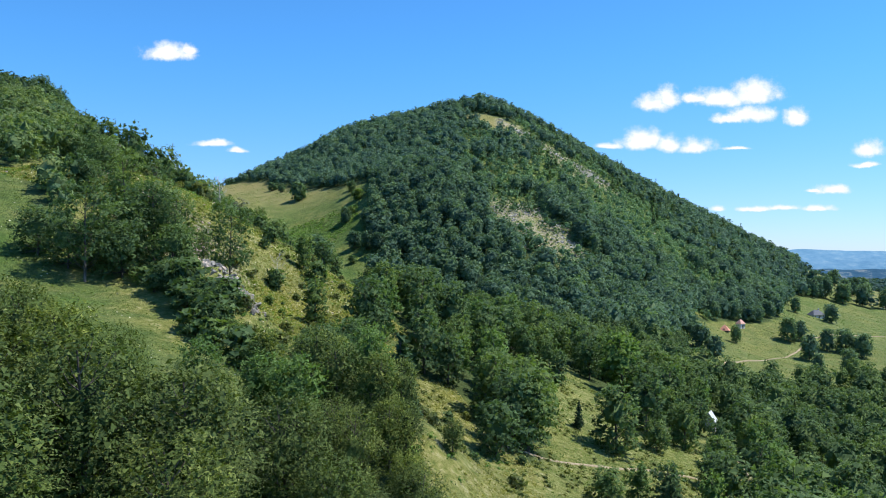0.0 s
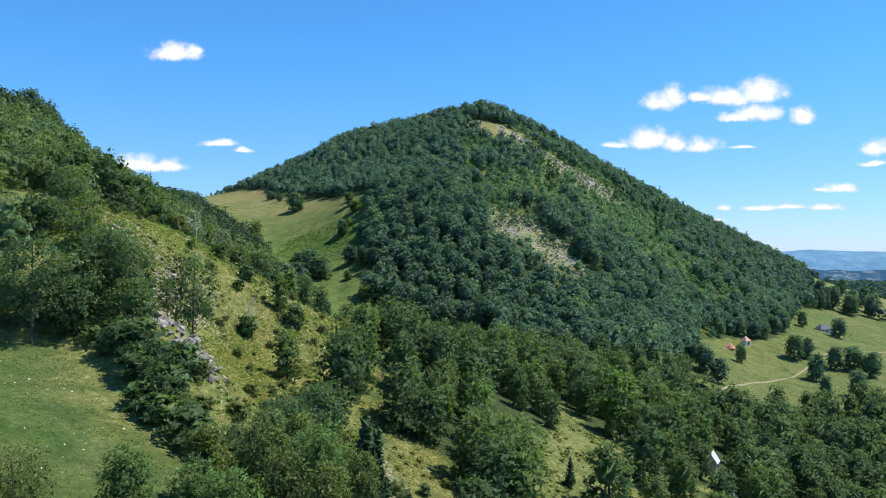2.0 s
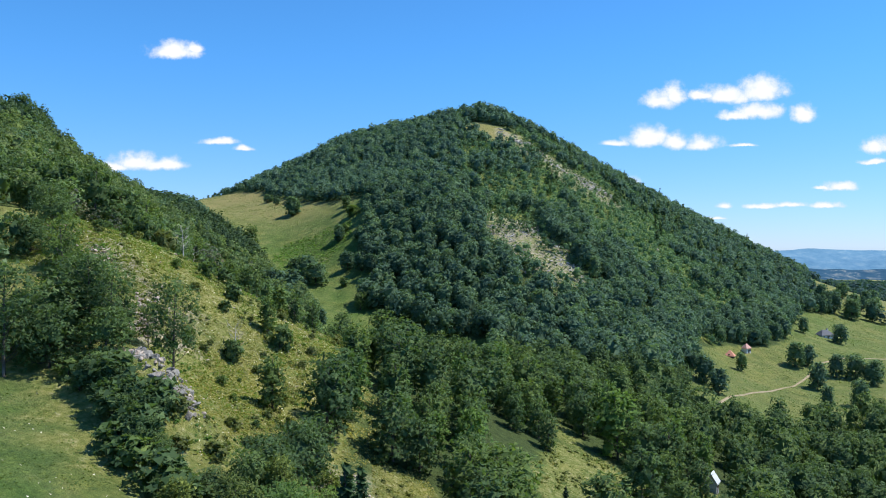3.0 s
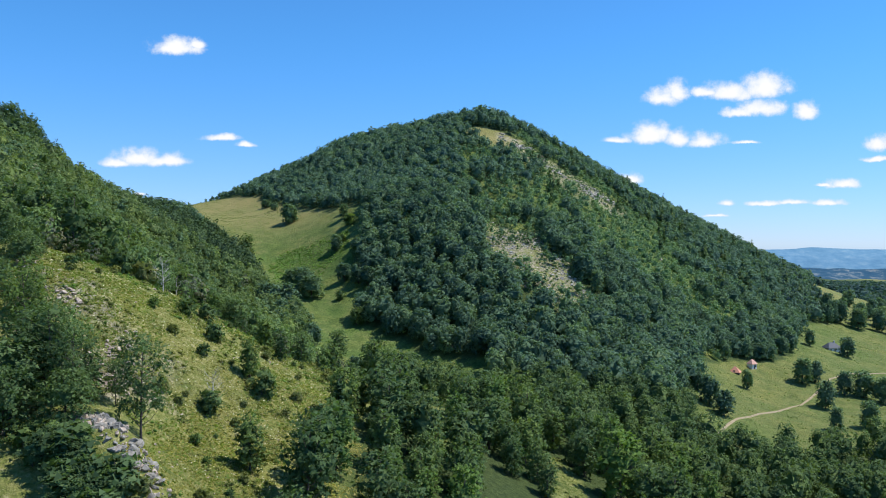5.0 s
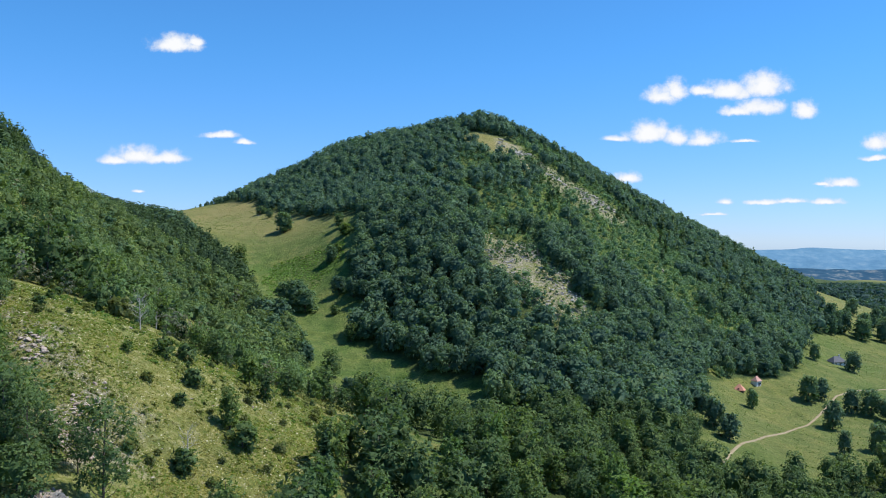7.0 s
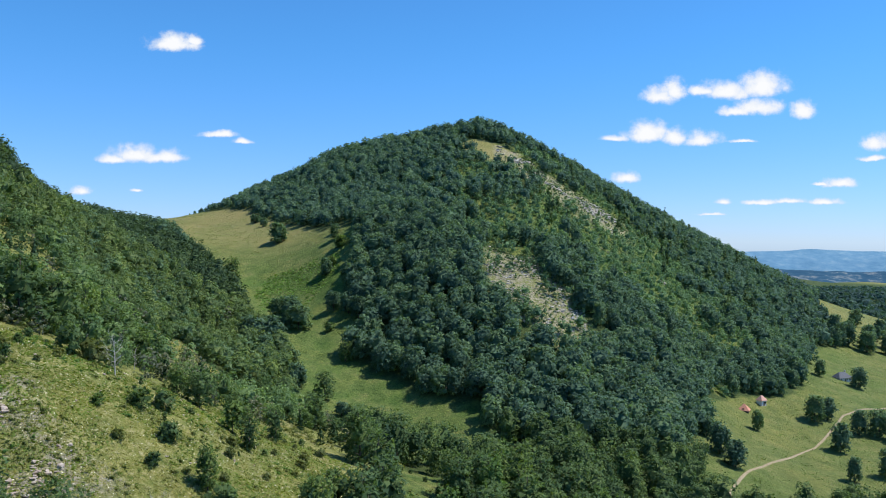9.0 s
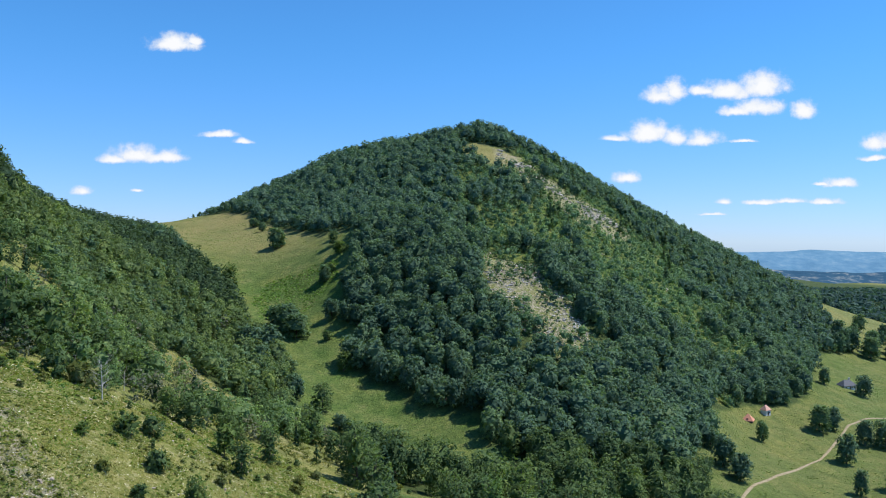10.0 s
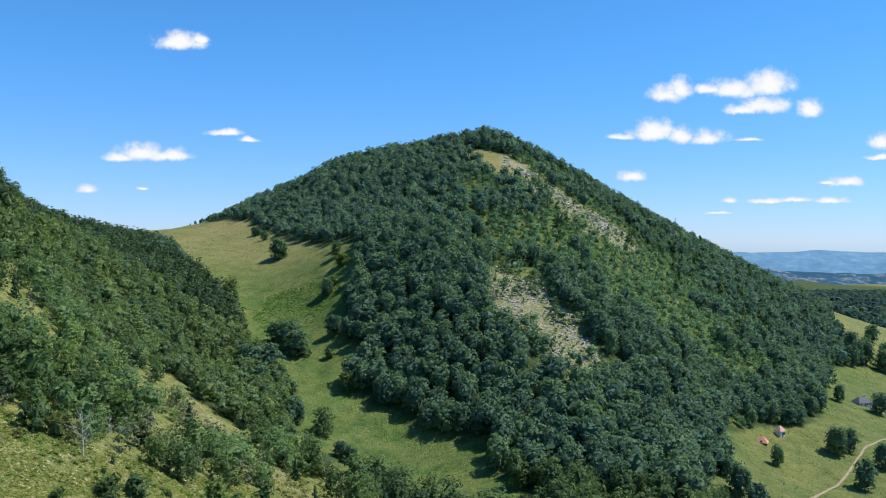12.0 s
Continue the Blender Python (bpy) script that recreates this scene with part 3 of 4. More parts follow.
def trunk_and_limbs(rng, h, lc, thick, sides=6, twigs=0):
    lean = rng.normal(0, 0.03 * h, 2)
    path = [(lean[0] * g * g, lean[1] * g * g, -0.6 + (0.86 * h + 0.6) * g) for g in np.linspace(0, 1, 6)]
    out = [tube(path, thick, thick * 0.2, sides)]
    for c in lc:
        g = max(0.10, min(0.8, c[2] / h - 0.16))
        k = (g * h + 0.6) / (0.86 * h + 0.6)
        p0 = np.array((lean[0] * k * k, lean[1] * k * k, g * h))
        mid = (p0 + c) / 2 + np.array((0, 0, -0.03 * h))
        out.append(tube([p0, mid, c], thick * 0.38 * (1 - 0.5 * g), thick * 0.08, 3))
        for _ in range(twigs):
            e = c + rng.normal(0, 0.09 * h, 3) + np.array((0, 0, 0.04 * h))
            out.append(tube([mid, (mid + e) / 2 + rng.normal(0, 0.02 * h, 3), e], thick * 0.12, thick * 0.03, 3))
    return merge(out)


def part(name, me, parent, label=""):
    ob = new(name, me)
    ob.parent = parent
    return tagged(ob, label)


def tree_kind(name, seed, h, w, tufts, leaves, reach, size, leaf, lobes, low=0.16, cone=0.0, label="", category="tree", thick=0.2, inner=0.55):
    """A tree at the origin: an Empty at its foot, over trunk and crown. Returns the Empty."""
    rng = np.random.default_rng(seed)
    p, d, lc, lr = crown_points(rng, h, w, tufts, lobes, low, cone)
    root = new(name)
    root.empty_display_size = 0.5
    v, f = trunk_and_limbs(rng, h, lc, thick)
    part("trunk", mesh_from("trunk", v, f, BARK, True), root)
    out = d / (np.linalg.norm(d, axis=1, keepdims=True) + 1e-9)
    n = tufts // 2
    v, f, nn = twig_leaves(rng, p[:n] - 0.35 * reach * out[:n], out[:n], reach, leaves, size)
    # close sprays over the lobes, and a dark heart inside
    for shrink, many in ((1.0, tufts), (0.86, tufts)):
        pick = rng.integers(0, tufts, many)
        mid = np.array((0, 0, h * 0.45))
        c = mid + (p[pick] - mid) * shrink + rng.normal(0, 0.22 * reach, (many, 3))
        cv, cf, cn = leaf_cards(rng, c, d[pick], 1.7 * size, 0.7, 0.45)
        f, v, nn = np.concatenate([f, cf + len(v)]), np.concatenate([v, cv]), np.concatenate([nn, cn])
    if inner:
        cv, cf, cn = core(h, w, lc, lr, low, inner, 1)
        f, v, nn = np.concatenate([f, cf + len(v)]), np.concatenate([v, cv]), np.concatenate([nn, cn])
    part("crown", mesh_from("crown", v, f, leaf, True, 3, nn), root)
    root["base_h"] = float(h)
    return tagged(root, label, category)


def snag_kind(name, seed, h, label):
    """A dead tree: trunk and bare limbs."""
    rng = np.random.default_rng(seed)
    lc = [(rng.uniform(0.1, 0.32) * h * math.cos(2.4 * i), rng.uniform(0.1, 0.32) * h * math.sin(2.4 * i), h * g) for i, g in enumerate(np.linspace(0.35, 1.0, 14))]
    root = new(name)
    v, f = trunk_and_limbs(rng, h, np.array(lc), 0.17, 6, 4)
    part("trunk", mesh_from("trunk", v, f, DEADWOOD, True), root)
    root["base_h"] = float(h)
    return tagged(root, label, "dead tree")


DEADWOOD = plain_material("dead_wood", (0.46, 0.44, 0.40), 0.9, 0.3, 4)
NEAR_BEECH = tree_kind("beech_tree", 11, 12, 7.8, 1300, 9, 1.0, 0.15, LEAF_NEAR, 40, 0.06, label="tall dense green beech on the near slope", thick=0.24, inner=0.5)
NEAR_FINE = tree_kind("beech_tree", 14, 14, 9.4, 2600, 11, 1.25, 0.115, LEAF_NEAR, 44, 0.05, label="tall leafy beech with drooping sprays on the near slope", thick=0.26, inner=0.45)
NEAR_FINE_LIGHT = tree_kind("hornbeam_tree", 15, 11, 7.6, 2200, 11, 1.1, 0.105, LEAF_NEAR, 40, 0.05, label="leafy olive-green hornbeam on the near slope", thick=0.2, inner=0.45)
NEAR_SLIM = tree_kind("beech_tree", 12, 11, 6.4, 1200, 9, 0.95, 0.15, LEAF_NEAR, 34, 0.08, label="slender green beech on the near slope", thick=0.22, inner=0.5)
NEAR_LIGHT = tree_kind("hornbeam_tree", 13, 9, 6.4, 1100, 9, 0.9, 0.145, LEAF_BRIGHT, 32, 0.05, label="light green young hornbeam on the near slope", thick=0.16, inner=0.5)
MID_TALL = tree_kind("beech_tree", 21, 12, 7.6, 520, 6, 0.8, 0.26, LEAF, 36, 0.0, label="tall dark green beech in the valley wood", thick=0.24)
MID_SLIM = tree_kind("beech_tree", 22, 11, 5.8, 440, 6, 0.7, 0.25, LEAF, 32, 0.0, label="slender dark green beech in the valley wood", thick=0.22)
MID_ROUND = tree_kind("beech_tree", 23, 10, 8.2, 520, 6, 0.8, 0.26, LEAF, 36, 0.0, label="broad round beech with a dark green crown", thick=0.2)
MID_ASH = tree_kind("ash_tree", 24, 12, 6.6, 480, 6, 0.75, 0.25, LEAF_BRIGHT, 32, 0.0, label="slender light green ash tree among darker trees", thick=0.18)
LEDGE_TREE = tree_kind("beech_tree", 27, 15, 8.6, 900, 7, 0.9, 0.17, LEAF, 28, 0.2, label="tall airy beech with a bare lower trunk above the rock ledge", thick=0.22, inner=0.0)
LEDGE_ROUND = tree_kind("beech_tree", 28, 9, 8.4, 1000, 7, 0.7, 0.155, LEAF, 36, 0.0, label="broad dark green beech beside the near meadow", thick=0.18)
MID_SPRUCE = tree_kind("spruce_tree", 25, 12, 4.8, 290, 6, 0.9, 0.34, LEAF_DARK, 34, 0.03, 1.0, label="dark green conical spruce among broadleaf trees", thick=0.18)
MEADOW_OAK = tree_kind("oak_tree", 26, 11, 8.6, 520, 6, 0.8, 0.34, LEAF_HILL_HAZED, 34, 0.0, label="full round oak with a haze-tinted blue-green crown", thick=0.24, inner=0.8)
SHRUB = tree_kind("shrub", 31, 3.0, 3.2, 170, 6, 0.7, 0.2, LEAF, 12, 0.02, label="low round green shrub on the grassy slope", category="shrub", thick=0.07, inner=0.35)
SHRUB_PALE = tree_kind("shrub", 32, 2.2, 2.8, 130, 6, 0.6, 0.2, LEAF_DRY, 10, 0.02, label="low pale green shrub on the grassy slope", category="shrub", thick=0.05, inner=0.3)
SAPLING = tree_kind("sapling", 33, 4.6, 2.4, 150, 6, 0.6, 0.2, LEAF, 14, 0.05, label="young green tree on the grassy slope", category="tree", thick=0.07, inner=0.3)
SNAG = snag_kind("dead_tree", 34, 8, "bare grey dead tree standing on the slope")
UNUSED = {NEAR_FINE, NEAR_FINE_LIGHT, LEDGE_TREE, LEDGE_ROUND, MEADOW_OAK, NEAR_BEECH, NEAR_SLIM, NEAR_LIGHT, MID_TALL, MID_SLIM, MID_ROUND, MID_ASH, MID_SPRUCE, SHRUB, SHRUB_PALE, SAPLING, SNAG}
chance = random.Random(5)
TAKEN = []


def plant(kind, x, y, h, group, wide=1.0):
    s = h / kind["base_h"]
    w = s * wide * chance.uniform(0.9, 1.12)
    TAKEN.append((x, y, max(1.5, 0.3 * h)))
    m = Matrix.Translation((x, y, spot(x, y) - 0.1)) @ Matrix.Rotation(chance.uniform(0, 6.28), 4, "Z") @ Matrix.Diagonal((w, w, s, 1))
    if kind in UNUSED:
        UNUSED.discard(kind)
        kind.matrix_basis = m
        return tagged(kind, group=group)
    return tagged(copy_thing(kind, m @ Matrix.Diagonal((*kind.scale, 1)).inverted()), group=group)


def clear(x, y, extra=2.0):
    return all((x - a) ** 2 + (y - b) ** 2 > (r + extra) ** 2 for a, b, r in TAKEN)


# trees at the start of the flight: x, y, height
NEAR_TREES = [(-24, 54, 15), (-18, 57, 14), (-30, 50, 15), (-36, 57, 14), (-13, 66, 11.5), (-14.5, 80, 10.5), (-6.5, 81.5, 13), (-3.5, 77, 10.5), (-8, 88, 14), (-14, 91, 12), (-20, 92, 9.5),
              (-12, 99, 10), (-5, 96, 11), (-18, 103, 8), (-25, 83, 8.5), (-31, 65, 12), (-40, 63, 12), (-43, 52, 13), (1, 84, 9), (-10, 104, 9), (-9, 112, 8), (-8, 107, 9), (-14, 110, 10), (-37, 70, 11), (-29, 72, 10), (-20, 70, 10),
              (-16, 48, 12), (-8, 60, 10), (-2, 67, 9), (-26, 43, 13), (-10, 73, 10), (-9, 116, 9), (-19, 84, 9), (-5, 75, 11), (-8, 70, 11), (-3, 69, 9), (-11, 84, 12)]
for i, (x, y, h) in enumerate(NEAR_TREES):
    bank = math.exp(-0.5 * (((x + 4) / 8) ** 2 + ((y - 86) / 11) ** 2))
    kind = (NEAR_FINE, NEAR_FINE_LIGHT)[i % 2] if y < 76 else (NEAR_BEECH, NEAR_SLIM, NEAR_LIGHT)[i % 3]
    plant(kind, x, y, h - 6 * bank, "trees on the near slope")
# trees round the rock outcrop between the two meadows
LEDGE_TREES = [(-37.4, 141, 16, 0), (-57, 128, 17, 2), (-53, 133, 10, 1), (-51, 142, 16, 2), (-60, 152, 17, 2), (-46, 138, 14, 2), (-55, 147, 13, 1), (-45, 134, 8, 1), (-69, 137, 9, 1), (-66, 164, 7, 1), (-80, 188, 9, 1),
               (-76, 181, 7, 1), (-44, 148, 8, 0), (-55, 138, 12, 1), (-62, 133, 9, 1), (-74, 168, 7, 1)]
for x, y, h, k in LEDGE_TREES:
    plant((LEDGE_TREE, LEDGE_ROUND, LEDGE_TREE)[k], x, y, h, "trees round the rock ledge", 1.2 if k == 1 else 1.0)
for k in range(30):
    f = k / 29
    x, y = -50 + 27 * f + chance.uniform(-1.5, 4.5), 129 - 26 * f + chance.uniform(-1.5, 4.5)
    plant((SHRUB, LEDGE_ROUND, SHRUB)[k % 3], x, y, chance.uniform(3.0, 5.4), "shrubs along the near meadow", 1.25)
for x, y, h in ((-24, 119, 2.4), (-20, 124, 3), (-17, 117, 9), (-30, 122, 2), (-28, 116, 2.2), (-22, 130, 2.4), (-26, 134, 2), (-15, 124, 10), (-18, 112, 8), (-14, 132, 5)):
    plant(SHRUB_PALE if h < 5 else LEDGE_ROUND, x, y, h, "plants above the grove", 1.1)
# single trees and shrubs of the grassy slope
SLOPE_PLANTS = [(-31, 179, 8.5, 0), (-28, 176, 5, 1), (-34, 165, 7, 4), (-40, 186, 3.6, 1), (-47, 146, 8, 0), (-24, 151, 10, 0), (-40, 187, 3.5, 1), (-36, 213, 7.5, 3), (-47, 192, 4, 1),
                (-31, 207, 8, 0), (-56, 202, 8, 4), (-31, 232, 9, 0), (-46, 223, 9, 5), (-50, 220, 7, 5), (-42, 241, 7.5, 5), (-45, 199, 4, 1), (-66, 204, 6, 1), (-62, 207, 5, 2), (-34, 164, 4, 1)]
for x, y, h, k in SLOPE_PLANTS:
    plant((MID_SLIM, SHRUB, SHRUB_PALE, SAPLING, SNAG, MID_ROUND)[k], x, y, h, "plants of the grassy slope")
# trees standing in and round the valley meadow
MEADOW_TREES = [(-106, 588, 15, 0), (-135, 673, 8, 0), (-150, 705, 8, 0), (-63, 553, 10, 1), (-62, 513, 10, 0), (-57, 537, 4, 3), (-72, 458, 16, 4), (-66, 449, 13, 4), (-74, 420, 14, 4), (-72, 399, 11, 0),
                (-50, 445, 4.8, 3), (-38, 414, 10, 1), (-53, 376, 11, 0), (-41, 372, 12.5, 1), (-42, 352, 10, 2), (-37, 321, 13, 1), (-81, 415, 13, 4), (-6, 281, 15, 1), (-80, 466, 12, 4), (-32, 356, 6.8, 0), (-28, 352, 7, 0), (-42, 457, 12, 0),
                (-51, 466, 11, 0), (-119, 522, 15, 1), (-9, 310, 10, 0), (-36, 449, 12, 0), (-100, 474, 9, 1),
                (-106, 594, 11, 0), (-88, 649, 8, 0), (-64, 565, 7, 0), (-56, 537, 7, 3), (-62, 511, 8, 0), (-59, 519, 5, 3), (-53, 575, 9, 0), (-103, 679, 6, 0), (-146, 702, 6, 0)]
for x, y, h, k in MEADOW_TREES:
    plant((MEADOW_OAK, MID_TALL, MID_SPRUCE, SHRUB, MEADOW_OAK)[k], x, y, h, "trees of the valley meadow", 1.25 if k == 4 else 1.1)
# trees of the lower meadow with the huts
LOWER_TREES = [(149, 409, 10, 1), (188, 438, 14, 0), (197, 444, 12, 0), (225, 513, 10.5, 1), (246, 510, 13, 0), (187, 370, 13, 0), (169, 362, 11, 1), (221, 423, 14, 0), (183, 402, 14, 1), (115, 359, 13, 0), (114, 372, 9, 0), (205, 429, 13, 0), (215, 430, 14, 0),
               (294, 632, 18, 1), (304, 640, 19, 1), (314, 632, 17, 0), (322, 646, 19, 1), (334, 640, 18, 1), (344, 656, 17, 0), (300, 652, 19, 1), (330, 660, 16, 1), (352, 640, 17, 1), (118, 350, 11, 0), (286, 622, 16, 1), (317, 668, 13, 1), (331, 690, 12, 1), (302, 662, 12, 0), (345, 678, 13, 1), (360, 700, 16, 1), (385, 735, 15, 1), (350, 720, 15, 0), (410, 730, 16, 1)]
for x, y, h, k in LOWER_TREES:
    plant((MEADOW_OAK, MEADOW_OAK)[k], x, y, h, "trees of the lower meadow", (0.98, 0.8)[k])
GLADE_TREES = [(14, 132, 15, 1), (9, 142, 14, 1), (15, 147, 14, 0), (8, 120, 9, 0), (18, 158, 10, 3), (53, 246, 12, 3), (47, 242, 9, 3), (11, 129, 13, 1), (33, 153, 14, 1), (44, 166, 7, 0), (53, 176, 11, 1), (27, 160, 6, 2), (57, 166, 8, 0), (50, 150, 8, 1), (12, 138, 13, 0), (45, 178, 14, 1), (54, 184, 8, 0), (52, 208, 13, 1), (30, 124, 7, 3), (38, 132, 8, 2), (24, 118, 6, 0), (62, 180, 10, 1), (47.5, 213, 18, 3),
               (-75, 232, 7, 4), (-88, 258, 6, 4), (-70, 246, 7, 4), (-96, 275, 6, 4), (-60, 222, 5, 4), (-82, 282, 6, 4)]
# single trees of the glades below, and dead trees on the ridge
for x, y, h, k in GLADE_TREES:
    plant((MID_ROUND, MID_TALL, MID_SPRUCE, MID_ASH, SNAG)[k], x, y, h, "trees of the glades", 1.1)
# tall trees on the ridge's shoulder above the slope: x, y, height
SHOULDER = [(-112, 241, 15), (-118, 232, 13), (-113, 219, 11), (-104, 236, 14), (-96, 226, 17), (-90, 232, 17), (-85, 221, 17), (-80, 229, 15), (-79, 240, 15), (-73, 243, 14), (-70, 236, 12), (-66, 246, 12),
            (-101, 246, 13), (-92, 244, 13), (-85, 250, 13), (-108, 252, 13), (-98, 215, 9), (-90, 213, 9), (-122, 246, 13), (-116, 256, 13), (-76, 253, 11), (-64, 237, 10)]
for i, (x, y, h) in enumerate(SHOULDER):
    plant((MID_TALL, MID_ROUND, MID_SLIM)[i % 3], x, y, h, "tall trees on the ridge's shoulder", 1.1)
for x, y, h in ((-208, 418, 14), (-204, 428, 15), (-212, 432, 14), (-206, 438, 13), (-201, 421, 11), (-214, 422, 13), (-210, 442, 11)):
    plant(MID_TALL, x, y, h, "trees on the ridge's knob", 1.1)
for x, y, h in ((66, 207, 10), (78, 207, 10.5), (62, 213, 9), (83, 213, 12)):
    plant(MID_SLIM, x, y, h, "trees round the grey house", 1.1)
# shrubs sown over the grassy slope
for _ in range(400):
    x, y = chance.uniform(-98, 12), chance.uniform(100, 260)
    px, py = np.array([x]), np.array([y])
    if (inside(SLOPE, px, py) | inside(GULLY, px, py) | inside(GLADE, px, py))[0] and clear(x, y, 1.0) and chance.random() < 0.7:
        plant(chance.choices((SHRUB, SHRUB_PALE, SAPLING), (3, 4, 1))[0], x, y, chance.uniform(0.8, 2.4), "shrubs of the grassy slope")

# the wood in the valley below the grassy slope
gx, gy = np.meshgrid(np.arange(-28, 205, 7.8), np.arange(98, 345, 7.8))
jit = np.random.default_rng(8)
vx, vy = gx.ravel() + jit.uniform(-2.4, 2.4, gx.size), gy.ravel() + jit.uniform(-2.4, 2.4, gx.size)
for a, b, r in ((73, 220, 6), (70, 211, 5), (66, 200, 5), (66, 190, 4), (64, 182, 4), (8, 380, 4)):
    TAKEN.append((a, b, r))
near_wood = (vy < 262) & (vx < 76)
keep = ~open_land(vx, vy) & near_wood & (vx > -14 - 0.12 * np.clip(vy - 250, 0, 200)) & (vx < 0.56 * vy + 8) & (vx + 0.25 * vy > 0)
for x, y in zip(vx[keep], vy[keep]):
    if clear(x, y, 0.5) and not (x > 16 and y < 205 and chance.random() < 0.5) and not (12 < x < 32 and y < 165):
        plant(chance.choices((MID_TALL, MID_SLIM, MID_ROUND, MID_ASH, MID_SPRUCE), (4, 4, 3, 4, 1))[0], x, y, chance.uniform(8.5, 16), "trees of the valley wood")


def forest(name, label, mask, spacing, seed, tufts, size, lo, hi, leaf, box, width=(6.6, 8.6), tall=None, lobes=8, fine=2, inner=0.8, cone=0.0):
    """A wood past counting: many small crowns in one mesh."""
    rng = np.random.default_rng(seed)
    kinds = []
    for k in range(7):
        w = rng.uniform(*width)
        p, d, lc, lr = crown_points(rng, 10.0, w, tufts, lobes, 0.06, cone)
        v, f, nn = leaf_cards(rng, p, d, size, 0.75, 0.4)
        cv, cf, cn = core(10.0, w, lc, lr, 0.06, inner, fine)
        kinds.append((np.concatenate([v, cv]), np.concatenate([f, cf + len(v)]), np.concatenate([nn, cn])))
    x0, x1, y0, y1 = box
    ax, ay = np.meshgrid(np.arange(x0, x1, spacing), np.arange(y0, y1, spacing))
    x, y = ax.ravel() + rng.uniform(-0.45, 0.45, ax.size) * spacing, ay.ravel() + rng.uniform(-0.45, 0.45, ax.size) * spacing
    ok = mask(x, y)
    x, y = x[ok], y[ok]
    z = ground_at(x, y)
    vs, fs, ns, ts, o = [], [], [], [], 0
    which = rng.integers(0, 7, len(x))
    for k in range(7):
        sel = which == k
        m = int(sel.sum())
        if not m:
            continue
        v, f, nn = kinds[k]
        s = (lo + (hi - lo) * rng.beta(1.4, 1.4, m)) / 10.0
        if tall:
            s = s * tall(x[sel], y[sel])
        ww = s * rng.uniform(0.8, 1.2, m)
        a = rng.uniform(0, 6.283, m)
        ca, sa = np.cos(a)[:, None], np.sin(a)[:, None]
        px = x[sel][:, None] + ww[:, None] * (ca * v[None, :, 0] - sa * v[None, :, 1])
        py = y[sel][:, None] + ww[:, None] * (sa * v[None, :, 0] + ca * v[None, :, 1])
        pz = z[sel][:, None] + s[:, None] * v[None, :, 2] - 0.3
        vs.append(np.stack([px, py, pz], 2).reshape(-1, 3))
        ts.append(np.repeat(rng.uniform(0.05, 1.0, m), len(v)))
        ns.append(np.stack([ca * nn[None, :, 0] - sa * nn[None, :, 1], sa * nn[None, :, 0] + ca * nn[None, :, 1], np.broadcast_to(nn[None, :, 2], (m, len(nn)))], 2).reshape(-1, 3))
        fs.append((f[None] + (np.arange(m) * len(v))[:, None, None]).reshape(-1, 3) + o)
        o += m * len(v)
    me = mesh_from(name, np.concatenate(vs), np.concatenate(fs), leaf, True, 3, np.concatenate(ns))
    me.attributes.new("tone", "FLOAT", "POINT").data.foreach_set("value", np.concatenate(ts).astype(np.float32))
    return tagged(new(name, me), label, "forest", kind="stuff")


def bare(x, y):
    wx, wy = wobble(x, y)
    vx_, vy_ = wobble(x, y, 6)
    return (inside(SCREE, vx_, vy_) & (wave(x, y, 12, 61) + 0.6 * wave(x, y, 5, 60) < 0.25)) | (inside(CRAGS, wx, wy) & ((wave(x, y, 8, 62) < 0.35) | (np.abs(y - 6 - crag_line(x)) < 15)))


def crag_line(x):
    return np.interp(x, (44, 76, 98, 140), (722, 674, 652, 654))


def hut_view(x, y):
    """Keeps the ground before and beside the huts free of forest."""
    return ~inside([(116, 385), (140, 433), (146, 440), (158, 452), (172, 458), (185, 450), (150, 400)], x, y)


def hill(x, y):
    return ~open_land(x, y) & ~bare(x, y) & (x < 190 + 0.42 * (y - 400)) & (y > 338) & (x > -240) & ((x > -60) | (y > 560)) & hut_view(x, y) & ((y > 450) | (x > np.maximum(-40, -34 + 0.88 * (352 - y))))


def thin(x, y):
    """Where the wood thins out to scrub: round the bare rocks and down the rib below the top."""
    return (np.exp(-(((x - 118) / 92) ** 2 + ((y - 570) / 165) ** 2)) * smooth(440, 520, y) + 0.5 * wave(x, y, 17, 66) + 0.25 * wave(x, y, 7, 65) > 0.5) | inside(SCREE, x, y)


forest("hill_forest", "dense dark green beech forest on the lower hillside", lambda x, y: hill(x, y) & ~thin(x, y) & (y < 560), 7.0, 71, 620, 0.55, 10.0, 15.5, LEAF_HILL_HAZED, (-80, 300, 330, 560), (6.8, 8.4), lobes=30, fine=1, inner=0.80)
forest("hill_forest", "dense green beech forest on the upper hillside", lambda x, y: hill(x, y) & ~thin(x, y) & (y >= 560) & (y < 795 + 0.36 * abs(x - 30) - 0.2 * np.clip(x - 30, 0, 400)), 6.8, 73, 170, 0.74, 8, 13, LEAF_FAR_HAZED, (-262, 400, 560, 930), (7.0, 8.6), lambda x, y: smooth(-280, -170, x) * (1 + 0.5 * np.exp(-((x - 38) ** 2 + (y - 765) ** 2) / 700) + 0.3 * np.exp(-((x + 5) ** 2 + (y - 768) ** 2) / 200) + 0.6 * np.exp(-((x + 95) ** 2) / 3200 - ((y - 815) ** 2) / 2400)), lobes=16, fine=1, inner=0.84)
